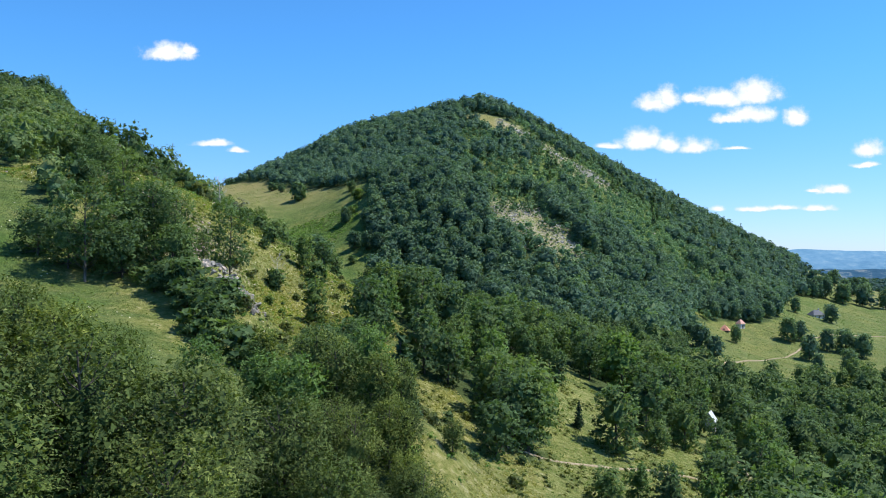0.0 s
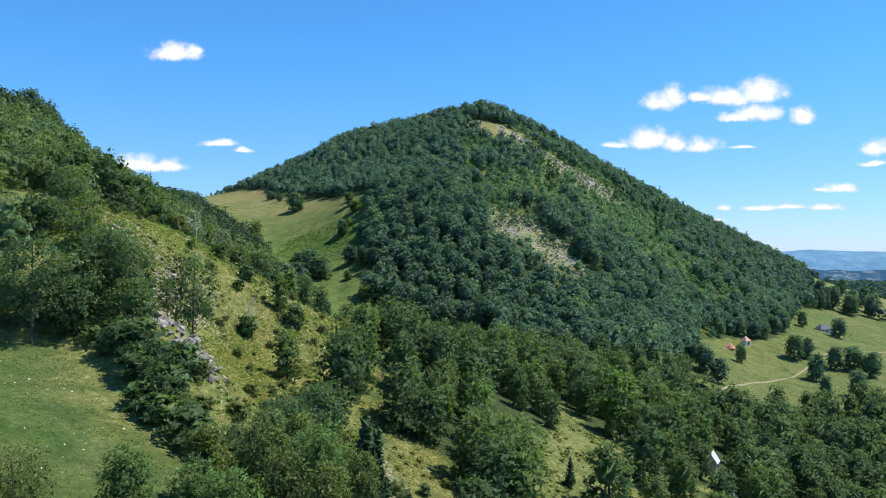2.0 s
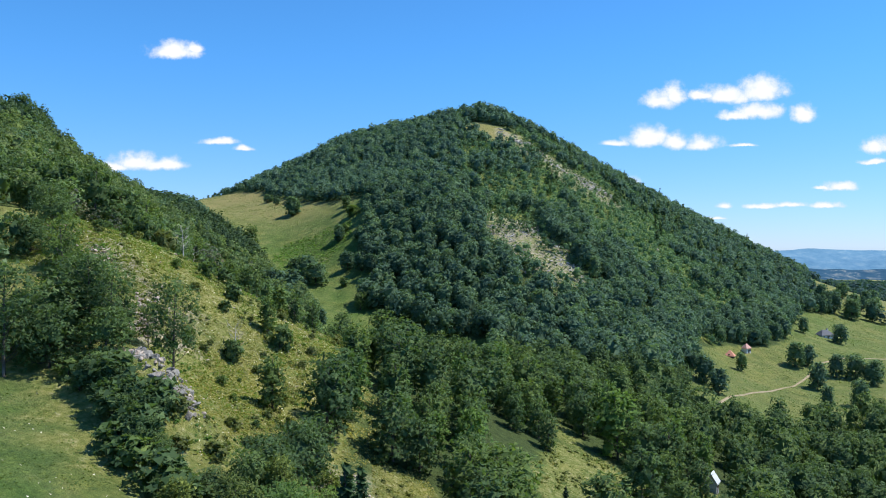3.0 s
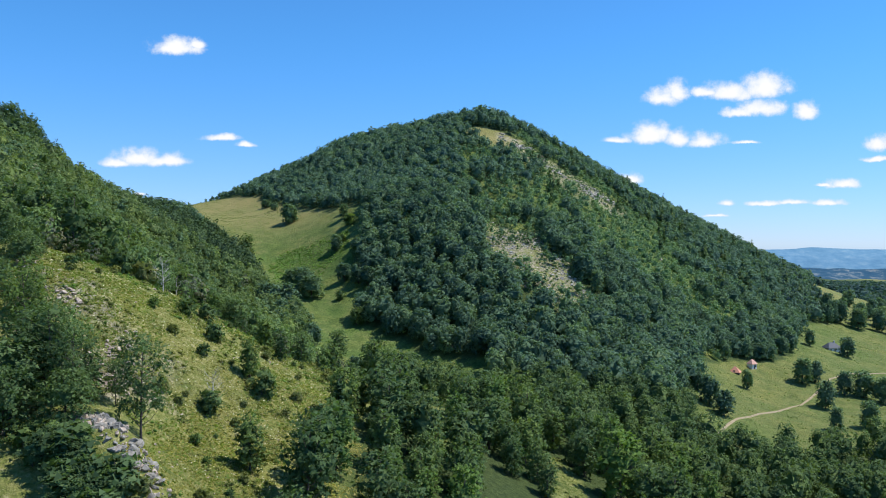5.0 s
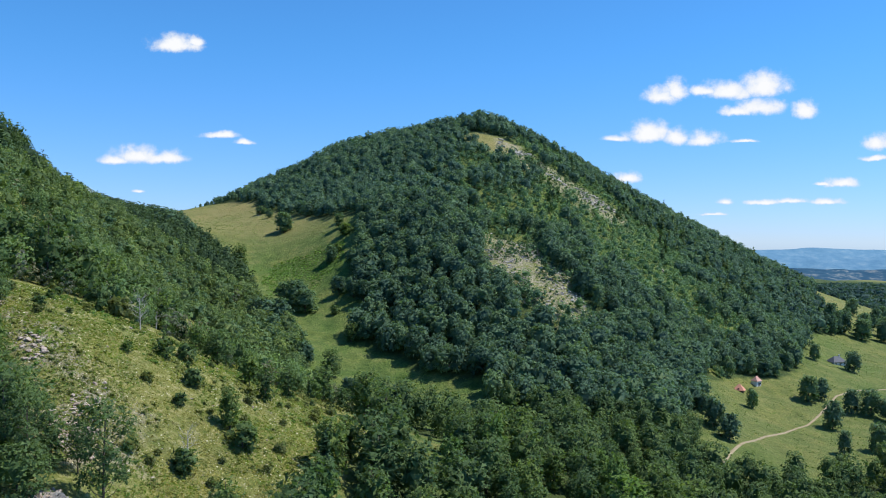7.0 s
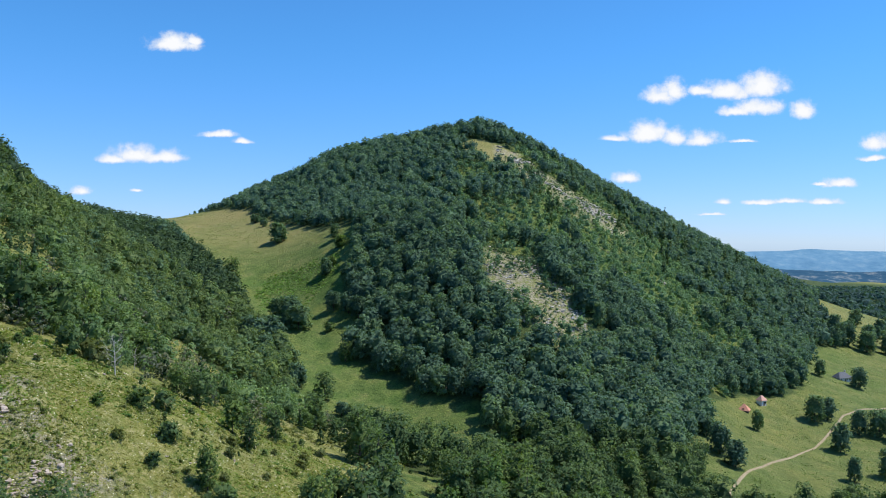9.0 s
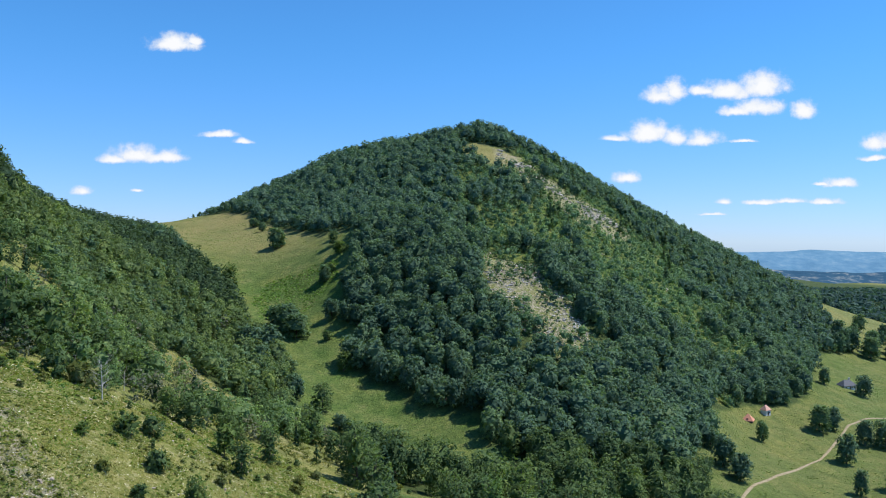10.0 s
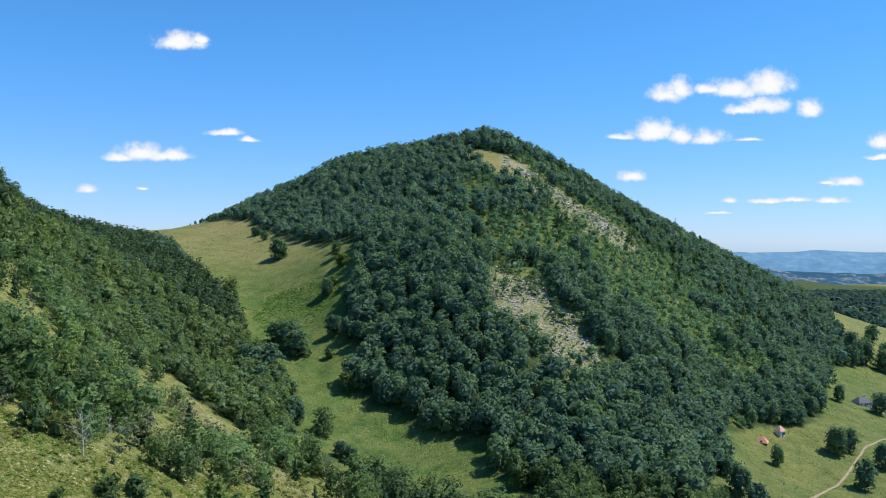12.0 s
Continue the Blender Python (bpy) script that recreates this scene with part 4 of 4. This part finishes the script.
forest("hill_scrub", "lighter green scrub and young trees round the bare rocks", lambda x, y: hill(x, y) & thin(x, y) & (wave(x, y, 7, 67) > -0.85), 4.8, 74, 110, 0.64, 3.0, 9.0, LEAF_SPUR, (-40, 300, 380, 780), (7.5, 10), lobes=12, fine=1, inner=0.66)


forest("rock_bushes", "small pale green bushes among the bare rocks", lambda x, y: (inside(SCREE, x, y) | inside(CRAGS, x, y)) & (wave(x, y, 9, 68) + 0.7 * wave(x, y, 4, 63) > -0.3), 2.6, 80, 50, 0.65, 0.8, 3.5, LEAF_SCRUB, (20, 150, 390, 700), (9, 14), lobes=5, fine=1, inner=0.6)
forest("rock_trees", "single dark trees among the bare rocks", lambda x, y: ((inside(SCREE, x, y) & (wave(x, y, 12, 58) > 0.4)) | (inside(CRAGS, x, y) & (wave(x, y, 12, 58) > 0.6))), 6.5, 59, 130, 0.8, 4, 8, LEAF_HILL_HAZED, (20, 150, 390, 700), (6, 8), lobes=6, fine=1)
forest("slope_bushes", "low light green bushes and tall weeds on the slope", lambda x, y: (inside(SLOPE, x, y) | inside(GULLY, x, y) | inside(GLADE, x, y) | inside(STRIP, x, y) | inside(BANK, x, y)) & (wave(x, y, 7, 69) + 0.6 * wave(x, y, 3, 70) > -0.1), 1.9, 81, 60, 1.5, 0.3, 1.2, LEAF_DRY, (-100, 66, 66, 330), (14, 22), lobes=5, fine=1, inner=0.5)
forest("slope_clumps", "lush green clumps of weeds on the slope", lambda x, y: (inside(SLOPE, x, y) | inside(GULLY, x, y)) & (wave(x, y, 8, 51) + 0.6 * wave(x, y, 3, 50) > 0.3), 1.8, 49, 40, 1.6, 0.3, 1.1, LEAF_LUSH, (-100, 20, 66, 265), (16, 24), lobes=5, fine=1, inner=0.5)
forest("hill_spruces", "single tall dark spruces on the hill's skyline", lambda x, y: hill(x, y) & (x > 70) & (y > 560) & (y < 800) & (wave(x, y, 25, 48) > -0.2), 15.0, 47, 120, 0.8, 11, 17, LEAF_DEEP, (60, 330, 560, 800), (4.2, 5.4), lobes=14, fine=1, inner=0.6, cone=1.0)
forest("weed_thicket", "rank green weeds in the hollow of the meadow", lambda x, y: inside([(-102, 505), (-88, 478), (-66, 496), (-60, 522), (-78, 537), (-98, 532)], x, y) & (wave(x, y, 9, 88) + 0.5 * wave(x, y, 4, 89) > -0.1), 2.4, 84, 50, 1.6, 0.3, 1.3, LEAF_LUSH, (-105, -55, 475, 540), (16, 24), lobes=5, fine=1, inner=0.5)


def ridge(x, y):
    return ~open_land(x, y) & (x < -22 - 0.2 * np.clip(y - 300, 0, 400)) & (x > -0.57 * y - 12) & (y > 150) & (y < 640) & ((x < -50) | (y < 350))


def sunny(x, y):
    """The sunny, half open side of the ridge."""
    return (x + 0.45 * y + 8 * wave(x, y, 20, 84) > -6) & (y < 345)


def gaps(x, y):
    return wave(x, y, 13, 81) + 0.5 * wave(x, y, 6, 82) > -0.22


# Crest and back of the ridge, where leaf colour carries the cloud shadow.
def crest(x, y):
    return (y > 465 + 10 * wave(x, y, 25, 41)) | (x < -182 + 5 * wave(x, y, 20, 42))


forest("ridge_forest", "dark green mixed forest along the crest, cloud shadow painted in", lambda x, y: ridge(x, y) & ~sunny(x, y) & crest(x, y), 6.0, 72, 130, 0.72, 7, 12.5, LEAF_CREST_SHADED, (-330, -10, 300, 640), (6.6, 8.6), lobes=12, fine=1, inner=0.74)
forest("ridge_forest", "young mixed forest in many greens on the steep ridge", lambda x, y: ridge(x, y) & ~sunny(x, y) & ~crest(x, y), 5.4, 83, 260, 0.52, 5.5, 12, LEAF_RIDGE, (-270, -10, 120, 480), (5.8, 8.0), lobes=16, fine=1, inner=0.76)
forest("ridge_light_trees", "lighter green trees among the ridge's darker wood", lambda x, y: ridge(x, y) & ~sunny(x, y) & (y < 470) & ~crest(x, y) & (wave(x, y, 14, 46) + 0.5 * wave(x, y, 6, 45) > 0.2), 6.0, 44, 220, 0.55, 6, 11, LEAF_SCRUB, (-270, -10, 120, 470), (6.0, 8.0), lobes=8, fine=1, inner=0.66)
forest("ridge_thicket", "light green young trees on the ridge's sunny side", lambda x, y: ridge(x, y) & sunny(x, y) & ~gaps(x, y), 5.4, 77, 340, 0.48, 4.5, 11, LEAF_SCRUB, (-200, -10, 150, 345), (7, 9), lobes=14, fine=1, inner=0.55)
forest("ridge_trees", "dark young trees on the ridge's sunny side", lambda x, y: ridge(x, y) & sunny(x, y) & (wave(x, y, 11, 85) > 0.42), 6.5, 78, 340, 0.48, 5, 12, LEAF, (-200, -10, 150, 345), (6, 8), lobes=14, fine=1, inner=0.55)
forest("ridge_spruces", "small dark spruces on the ridge's sunny side", lambda x, y: ridge(x, y) & sunny(x, y) & (wave(x, y, 12, 55) > 0.38), 8.0, 54, 260, 0.5, 5, 10, LEAF_DARK, (-200, -10, 150, 345), (4.2, 5.2), lobes=18, fine=1, inner=0.6, cone=1.0)
forest("ridge_grey_trees", "greyish half-bare young trees on the ridge's sunny side", lambda x, y: ridge(x, y) & (sunny(x, y) | (wave(x, y, 18, 43) > 0.35)) & ~crest(x, y) & (wave(x, y, 10, 57) > 0.2), 5.6, 56, 190, 0.5, 3, 9, LEAF_GREY, (-200, -10, 150, 440), (5, 7), lobes=9, fine=1, inner=0.3)
forest("ridge_scrub", "pale green scrub in the gaps of the ridge forest", lambda x, y: ridge(x, y) & sunny(x, y) & gaps(x, y) & (wave(x, y, 5, 83) > 0.0), 3.8, 75, 60, 0.8, 0.7, 2.8, LEAF_DRY, (-200, -10, 150, 345), (11, 15), lobes=6, fine=1, inner=0.5)
forest("valley_wood", "dark green wood on the valley floor", lambda x, y: ~open_land(x, y) & ((y >= 262) | (x >= 76)) & (y <= 338) & (y > 98) & (x > -14 - 0.12 * np.clip(y - 250, 0, 200)) & (x < 0.56 * y + 8) & (wave(x, y, 22, 86) > np.where(y < 215, -0.1, -0.75)) & ((x - 76) ** 2 + (y - 222) ** 2 > 90),
       8.0, 79, 800, 0.38, 8, 16, LEAF_DEEP, (-30, 205, 98, 340), (6.0, 8.0), lobes=24, fine=1, inner=0.78)

# far woods beyond the hill and on the plain
def far_wood(x, y, most=0.38):
    return ~open_land(x, y) & (wave(x, y, 300, 21) + 0.7 * wave(x, y, 90, 22) < most) & (x > 0.30 * y + 70) & (x < 0.62 * y + 150)


forest("far_woods", "green woods and hedges on the low country", lambda x, y: far_wood(x, y) & (y > 600), 11.0, 76, 120, 0.95, 8, 14, LEAF_BLUE_HAZED, (240, 760, 600, 1000), (8, 11), lobes=9, fine=1, inner=0.62)
forest("far_woods", "far dark green woods on the low country", lambda x, y: far_wood(x, y, 1.2), 30.0, 82, 40, 2.6, 10, 16, LEAF_BLUE_HAZED, (370, 1700, 1000, 2600), (20, 26), lobes=7, fine=1, inner=0.55)

# ---- loose stones, tufts of grass ----


def stone_shapes(count, seed, fine=2, planes=9, near=0.45, far=0.8):
    rng = np.random.default_rng(seed)
    out = []
    for _ in range(count):
        bm = bmesh.new()
        bmesh.ops.create_icosphere(bm, subdivisions=fine, radius=1)
        v = np.array([p.co[:] for p in bm.verts])
        f = np.array([[p.index for p in q.verts] for q in bm.faces])
        bm.free()
        for _ in range(planes):
            d = rng.normal(0, 1, 3)
            d /= np.linalg.norm(d)
            k = rng.uniform(near, far)
            s = v @ d
            v -= np.outer(np.clip(s - k, 0, 9), d)
        v *= rng.uniform(0.7, 1.2, 3) * np.array((1, 1, 0.75))
        out.append((v, f))
    return out


STONES = stone_shapes(9, 4, 2, 15, 0.28, 0.62)
CHIPS = stone_shapes(6, 5, 1)


def stones(name, label, poly, count, lo, hi, seed, sink=0.3, density=None, rock=None, flat=1.0):
    """Many loose stones in one mesh."""
    rng = np.random.default_rng(seed)
    xs, ys = np.array(poly).T
    vs, fs, o, made = [], [], 0, 0
    while made < count:
        x, y = rng.uniform(xs.min(), xs.max(), 400), rng.uniform(ys.min(), ys.max(), 400)
        ok = inside(poly, x, y)
        if density:
            ok &= density(x, y)
        for a, b, c in zip(x[ok], y[ok], ground_at(x[ok], y[ok])):
            v, f = CHIPS[rng.integers(6)]
            s = lo * (hi / lo) ** rng.random() ** 2.2
            t = rng.uniform(0, 6.28)
            w = v * s * np.array((1, 1, flat))
            w = np.stack([w[:, 0] * math.cos(t) - w[:, 1] * math.sin(t) + a, w[:, 0] * math.sin(t) + w[:, 1] * math.cos(t) + b, w[:, 2] + c + s * (0.5 - sink)], 1)
            vs.append(w)
            fs.append(f + o)
            o += len(v)
            made += 1
            if made >= count:
                break
    return tagged(new(name, mesh_from(name, np.concatenate(vs), np.concatenate(fs), rock or ROCK, False, 3)), label, "stones", kind="stuff")


stones("scree_stones", "pale grey limestone scree on the bare hillside", SCREE, 2100, 0.2, 1.4, 91, 0.4, lambda x, y: wave(x, 0.6 * y, 9, 92) + 0.7 * wave(x, y, 4, 90) > 0.1, PALE_ROCK, 0.6)
stones("crag_stones", "pale limestone crags below the hilltop", CRAGS, 900, 0.5, 3.0, 93, 0.4, lambda x, y: (np.abs(y - crag_line(x) + 18 * wave(x, y, 18, 94) + 8 * wave(x, y, 7, 97)) < 15) & (wave(x, y, 8, 98) > -0.2), PALE_ROCK, 0.5)
stones("rib_stones", "pale rock ribs showing through the scrub", [(70, 640), (130, 640), (150, 560), (130, 470), (80, 480), (60, 560)], 320, 0.4, 1.8, 99, 0.4, lambda x, y: wave(x + 0.2 * y, 0.3 * y, 7, 87) + 0.4 * wave(x, y, 5, 86) > 0.55, PALE_ROCK, 0.5)
stones("slope_stones", "small pale stones scattered on the grassy slope", SLOPE, 260, 0.10, 0.45, 95, rock=TAN_ROCK)
stones("ledge_rubble", "heap of grey rock rubble beside the slope", RUBBLE, 520, 0.15, 0.9, 96, 0.4, lambda x, y: wave(x, y, 7, 53) + 0.5 * wave(x, y, 2.5, 52) > 0.05, TAN_ROCK, 0.7)

stones("trail_stones", "pale stones on the bare bank beside the gully", TRAIL, 420, 0.08, 0.5, 100, 0.4, lambda x, y: wave(x, y, 5, 39) > -0.3, TAN_ROCK, 0.7)


def outcrop():
    root = new("rock_outcrop")
    root.location = (-36, 131, spot(-36, 131))
    rng = np.random.default_rng(12)
    for k in range(300):
        f = rng.random()
        x, y = -44 + 15 * f + rng.normal(0, 1.0), 135.5 - 11 * f + rng.normal(0, 1.3)
        v, fc = STONES[k % 9]
        size = 0.3 + 0.95 * rng.random() ** 2
        ob = part("boulder", mesh_from("boulder", v * size * np.array((1.25, 0.9, 1.0)), fc, (ROCK, ROCK, TAN_ROCK)[k % 3], False, 3), root)
        ob.matrix_parent_inverse = Matrix.Translation(root.location).inverted()
        ob.matrix_basis = pose(x, y, spot(x, y) + 0.12 * size, rng.uniform(-25, 25), rng.uniform(-25, 25), rng.uniform(0, 360))
    return tagged(root, "broken grey limestone ledge under the trees", "rock")


outcrop()


def tufts(name, label, poly, count, seed, lo, hi, material, width=0.5):
    """Upright tufts of grass or weeds, in one mesh."""
    rng = np.random.default_rng(seed)
    xs, ys = np.array(poly).T
    x, y = rng.uniform(xs.min(), xs.max(), count * 4), rng.uniform(ys.min(), ys.max(), count * 4)
    ok = inside(poly, x, y) & (wave(x, y, 7, seed) + 0.6 * wave(x, y, 2.5, seed + 1) > -0.35)
    x, y = x[ok][:count], y[ok][:count]
    c = np.stack([x, y, ground_at(x, y) + 0.4 * lo], 1)
    v, f, nn = leaf_cards(rng, c, np.tile((0, 0, 1.0), (len(c), 1)) + rng.normal(0, 0.25, (len(c), 3)), 0.5 * (lo + hi), width, 0.4)
    return tagged(new(name, mesh_from(name, v, f, material, True, 3, nn)), label, "grass", kind="stuff")


tufts("hollow_weeds", "rank bright green weeds in the meadow's hollow", [(-104, 508), (-90, 476), (-66, 490), (-54, 512), (-56, 530), (-78, 540), (-100, 535)], 2300, 121, 0.4, 1.0, LEAF_LUSH, 0.8)
FLOWER = plain_material("pale_flowers", (0.72, 0.70, 0.50), 0.8, 0.2)
tufts("slope_grass", "tall yellow-green grass and weeds on the slope", SLOPE, 42000, 101, 0.15, 0.42, STRAW, 0.6)
tufts("slope_weeds", "green weeds among the slope's grass", SLOPE, 22000, 103, 0.2, 0.6, GRASS, 0.7)
tufts("slope_flowers", "pale flower heads on the grassy slope", SLOPE, 7500, 105, 0.12, 0.22, FLOWER, 0.7)
tufts("gully_grass", "yellow-green grass in the gully", GULLY, 9000, 107, 0.15, 0.42, STRAW, 0.6)
tufts("meadow_grass", "short green grass of the near meadow", FORE, 16000, 109, 0.1, 0.3, GRASS, 0.6)
tufts("meadow_flowers", "pale flower heads in the near meadow", FORE, 500, 110, 0.14, 0.26, FLOWER, 0.7)
tufts("valley_weeds", "green weeds and grass of the valley meadow", VALLEY, 22000, 111, 0.25, 0.7, GRASS, 0.7)
tufts("lower_grass", "tall grass and weeds of the lower meadow", RIGHT, 14000, 113, 0.25, 0.7, GRASS, 0.7)
tufts("edge_grass", "tall yellow-green grass below the slope", [(-38, 178), (-8, 178), (-6, 150), (-12, 128), (-34, 126)], 9000, 115, 0.15, 0.42, STRAW, 0.6)
tufts("bank_grass", "dry pale grass on the bank below the ridge", BANK, 6000, 119, 0.2, 0.6, STRAW, 0.6)
tufts("glade_grass", "yellow-green grass of the glades below", STRIP, 6000, 117, 0.15, 0.45, GRASS, 0.6)

# ---- the dirt track ----


def track(name, label, pts, half):
    p = np.array(pts, float)
    t = np.linspace(0, len(p) - 1, 150)
    xs, ys = np.interp(t, np.arange(len(p)), p[:, 0]), np.interp(t, np.arange(len(p)), p[:, 1])
    for _ in range(6):
        xs[1:-1], ys[1:-1] = (xs[:-2] + xs[1:-1] + xs[2:]) / 3, (ys[:-2] + ys[1:-1] + ys[2:]) / 3
    dx, dy = np.gradient(xs), np.gradient(ys)
    l = np.hypot(dx, dy)
    rows = []
    for k, lift in ((-1.05, -0.2), (-0.85, 0.14), (-0.25, 0.17), (0.25, 0.17), (0.85, 0.14), (1.05, -0.2)):
        w = half * k * (1 + 0.12 * wave(xs, ys, 5, 120 + int(k * 10)))
        ax, ay = xs - dy / l * w, ys + dx / l * w
        rows.append(np.stack([ax, ay, ground_at(ax, ay) + lift], 1))
    v = np.concatenate(rows)
    n = len(xs)
    i = (np.arange(5)[:, None] * n + np.arange(n - 1)[None, :]).ravel()
    tagged(new(name, mesh_from(name, v, np.stack([i, i + n, i + n + 1, i + 1], 1), TRACK, True)), label, "road", kind="structure")


track("road", "pale dirt track winding over the lower meadow", [(92, 292), (105, 320), (120, 346), (140, 369), (172, 403), (196, 435), (208, 451), (226, 466), (262, 488), (320, 520)], 0.6)
track("road_lower", "short brown dirt track in the glade", [(10, 128), (17, 132), (28, 141), (40, 150), (49, 154), (60, 160), (66, 172), (68, 186)], 0.35)

# ---- houses ----
PLASTER = plain_material("white_plaster", (0.74, 0.72, 0.68), 0.85, 0.08)
GREY_WALL = plain_material("grey_boards", (0.34, 0.36, 0.38), 0.85, 0.2)
TILES = plain_material("orange_tiles", (0.60, 0.27, 0.18), 0.75, 0.22, 2.5)
PINK_TILES = plain_material("faded_red_tiles", (0.60, 0.34, 0.27), 0.8, 0.2, 2.5)
SLATE = plain_material("grey_slate", (0.11, 0.12, 0.14), 0.75, 0.25, 2.0)
TIN = plain_material("white_tin", (0.62, 0.64, 0.67), 0.5, 0.15, 0.8)
DARKWOOD = plain_material("dark_wood", (0.09, 0.07, 0.055), 0.8, 0.3, 3)
PANE = plain_material("window_glass", (0.03, 0.035, 0.045), 0.1, 0.1)


def bm_box(bm, x0, x1, y0, y1, z0, z1):
    c = [bm.verts.new(p) for p in ((x0, y0, z0), (x1, y0, z0), (x1, y1, z0), (x0, y1, z0), (x0, y0, z1), (x1, y0, z1), (x1, y1, z1), (x0, y1, z1))]
    for q in ((3, 2, 1, 0), (4, 5, 6, 7), (0, 1, 5, 4), (1, 2, 6, 5), (2, 3, 7, 6), (3, 0, 4, 7)):
        bm.faces.new([c[i] for i in q])


def bm_mesh(name, bm, material):
    me = bpy.data.meshes.new(name)
    bmesh.ops.recalc_face_normals(bm, faces=bm.faces)
    bm.to_mesh(me)
    bm.free()
    me.materials.append(material)
    return me


def roof_mesh(w, d, z0, rise, ridge_len, eave, thick, material):
    """A roof over a w x d plan: ridge_len along x (0: a pyramid, as long as the plan: a gable)."""
    bm = bmesh.new()
    full = ridge_len >= w
    e = eave
    drop = e * rise / (d / 2)
    rl = w / 2 + e if full else ridge_len / 2
    top, low = [], []
    for off, store in ((0, top), (-thick, low)):
        b = [bm.verts.new(p) for p in ((-w / 2 - e, -d / 2 - e, z0 - drop + off), (w / 2 + e, -d / 2 - e, z0 - drop + off), (w / 2 + e, d / 2 + e, z0 - drop + off), (-w / 2 - e, d / 2 + e, z0 - drop + off))]
        r = [bm.verts.new((-max(rl, 0.02), 0, z0 + rise + off)), bm.verts.new((max(rl, 0.02), 0, z0 + rise + off))]
        store += b + r
        bm.faces.new((b[0], b[1], r[1], r[0]))
        bm.faces.new((b[2], b[3], r[0], r[1]))
        if not full:
            bm.faces.new((b[1], b[2], r[1]))
            bm.faces.new((b[3], b[0], r[0]))
    loop = [0, 1, 2, 3] if not full else [0, 1, 5, 2, 3, 4]
    for i, j in zip(loop, loop[1:] + loop[:1]):
        bm.faces.new((top[i], top[j], low[j], low[i]))
    return bm_mesh("roof", bm, material)


def house(name, x, y, turn, w, d, walls, rise, ridge_len, roof_mat, wall_mat, label, windows=2, chimney=False, door=True, eave=0.4):
    root = new(name)
    root.matrix_basis = pose(x, y, min(spot(x + a, y + b) for a in (-d / 2, d / 2) for b in (-d / 2, d / 2)) + 0.3, 0, 0, turn)
    bm = bmesh.new()
    bm_box(bm, -w / 2, w / 2, -d / 2, d / 2, -1.5, walls)
    if ridge_len >= w:
        for sx in (-1, 1):
            t = [bm.verts.new((sx * (w / 2 - k), yy, zz)) for k in (0, 0.25) for yy, zz in ((-d / 2, walls), (d / 2, walls), (0, walls + rise - 0.05))]
            for q in ((0, 1, 2), (5, 4, 3), (0, 1, 4, 3), (1, 2, 5, 4), (2, 0, 3, 5)):
                bm.faces.new([t[i] for i in q])
    part("wall", bm_mesh("wall", bm, wall_mat), root)
    roof = part("roof", roof_mesh(w, d, walls + 0.06, rise, ridge_len, eave, 0.14, roof_mat), root)
    if chimney:
        bm = bmesh.new()
        bm_box(bm, w * 0.18, w * 0.18 + 0.6, -0.3, 0.3, walls, walls + rise + 0.9)
        bm_box(bm, w * 0.18 - 0.08, w * 0.18 + 0.68, -0.38, 0.38, walls + rise + 0.9, walls + rise + 1.05)
        part("chimney", bm_mesh("chimney", bm, PLASTER), roof, "white chimney")
    if door:
        bm = bmesh.new()
        bm_box(bm, -0.45, 0.45, -d / 2 - 0.04, -d / 2 + 0.02, 0, 1.95)
        part("door", bm_mesh("door", bm, DARKWOOD), root, "dark wooden door")
    for k in range(windows):
        cx = (-w / 2 + w * (k + 0.5) / windows) if windows > 1 else w * 0.3
        if door and abs(cx) < 0.9:
            cx = 1.2
        bm = bmesh.new()
        for x0, x1, z0, z1 in ((-0.5, 0.5, 0.9, 0.98), (-0.5, 0.5, 1.82, 1.9), (-0.5, -0.42, 0.98, 1.82), (0.42, 0.5, 0.98, 1.82)):
            bm_box(bm, cx + x0, cx + x1, -d / 2 - 0.06, -d / 2 + 0.02, z0, z1)
        win = part("window", bm_mesh("window", bm, PLASTER), root)
        bm = bmesh.new()
        bm_box(bm, cx - 0.42, cx + 0.42, -d / 2 - 0.025, -d / 2 + 0.02, 0.98, 1.82)
        part("pane", bm_mesh("pane", bm, PANE), win, "dark window pane")
    return tagged(root, label, "house")


house("garden_hut", 152, 434, -30, 4.5, 4.1, 1.4, 2.3, 0.6, TILES, DARKWOOD, "small low hut with an orange pyramid roof", 0, eave=0.5)
house("cottage", 165, 446, 30, 3.4, 3.2, 3.0, 1.9, 0.8, PINK_TILES, PLASTER, "small white cottage with a faded red hipped roof", 1)
house("farmhouse", 243, 524, 18, 9.0, 6.0, 2.6, 2.8, 4.0, SLATE, PLASTER, "white farmhouse with a grey slate roof", 3, True)
house("shed", 8, 384, -8, 3.6, 3.0, 1.7, 0.8, 9, DARKWOOD, GREY_WALL, "small grey shed in the forest's shade", 0)
house("gabled_house", 73, 220, 62, 3.2, 2.7, 3.2, 2.0, 9, TIN, GREY_WALL, "tall grey house with a steep white tin roof", 2)
house("outbuilding", 66, 190, 30, 4.0, 3.0, 2.2, 0.7, 9, SLATE, GREY_WALL, "low grey outbuilding among the trees", 1)
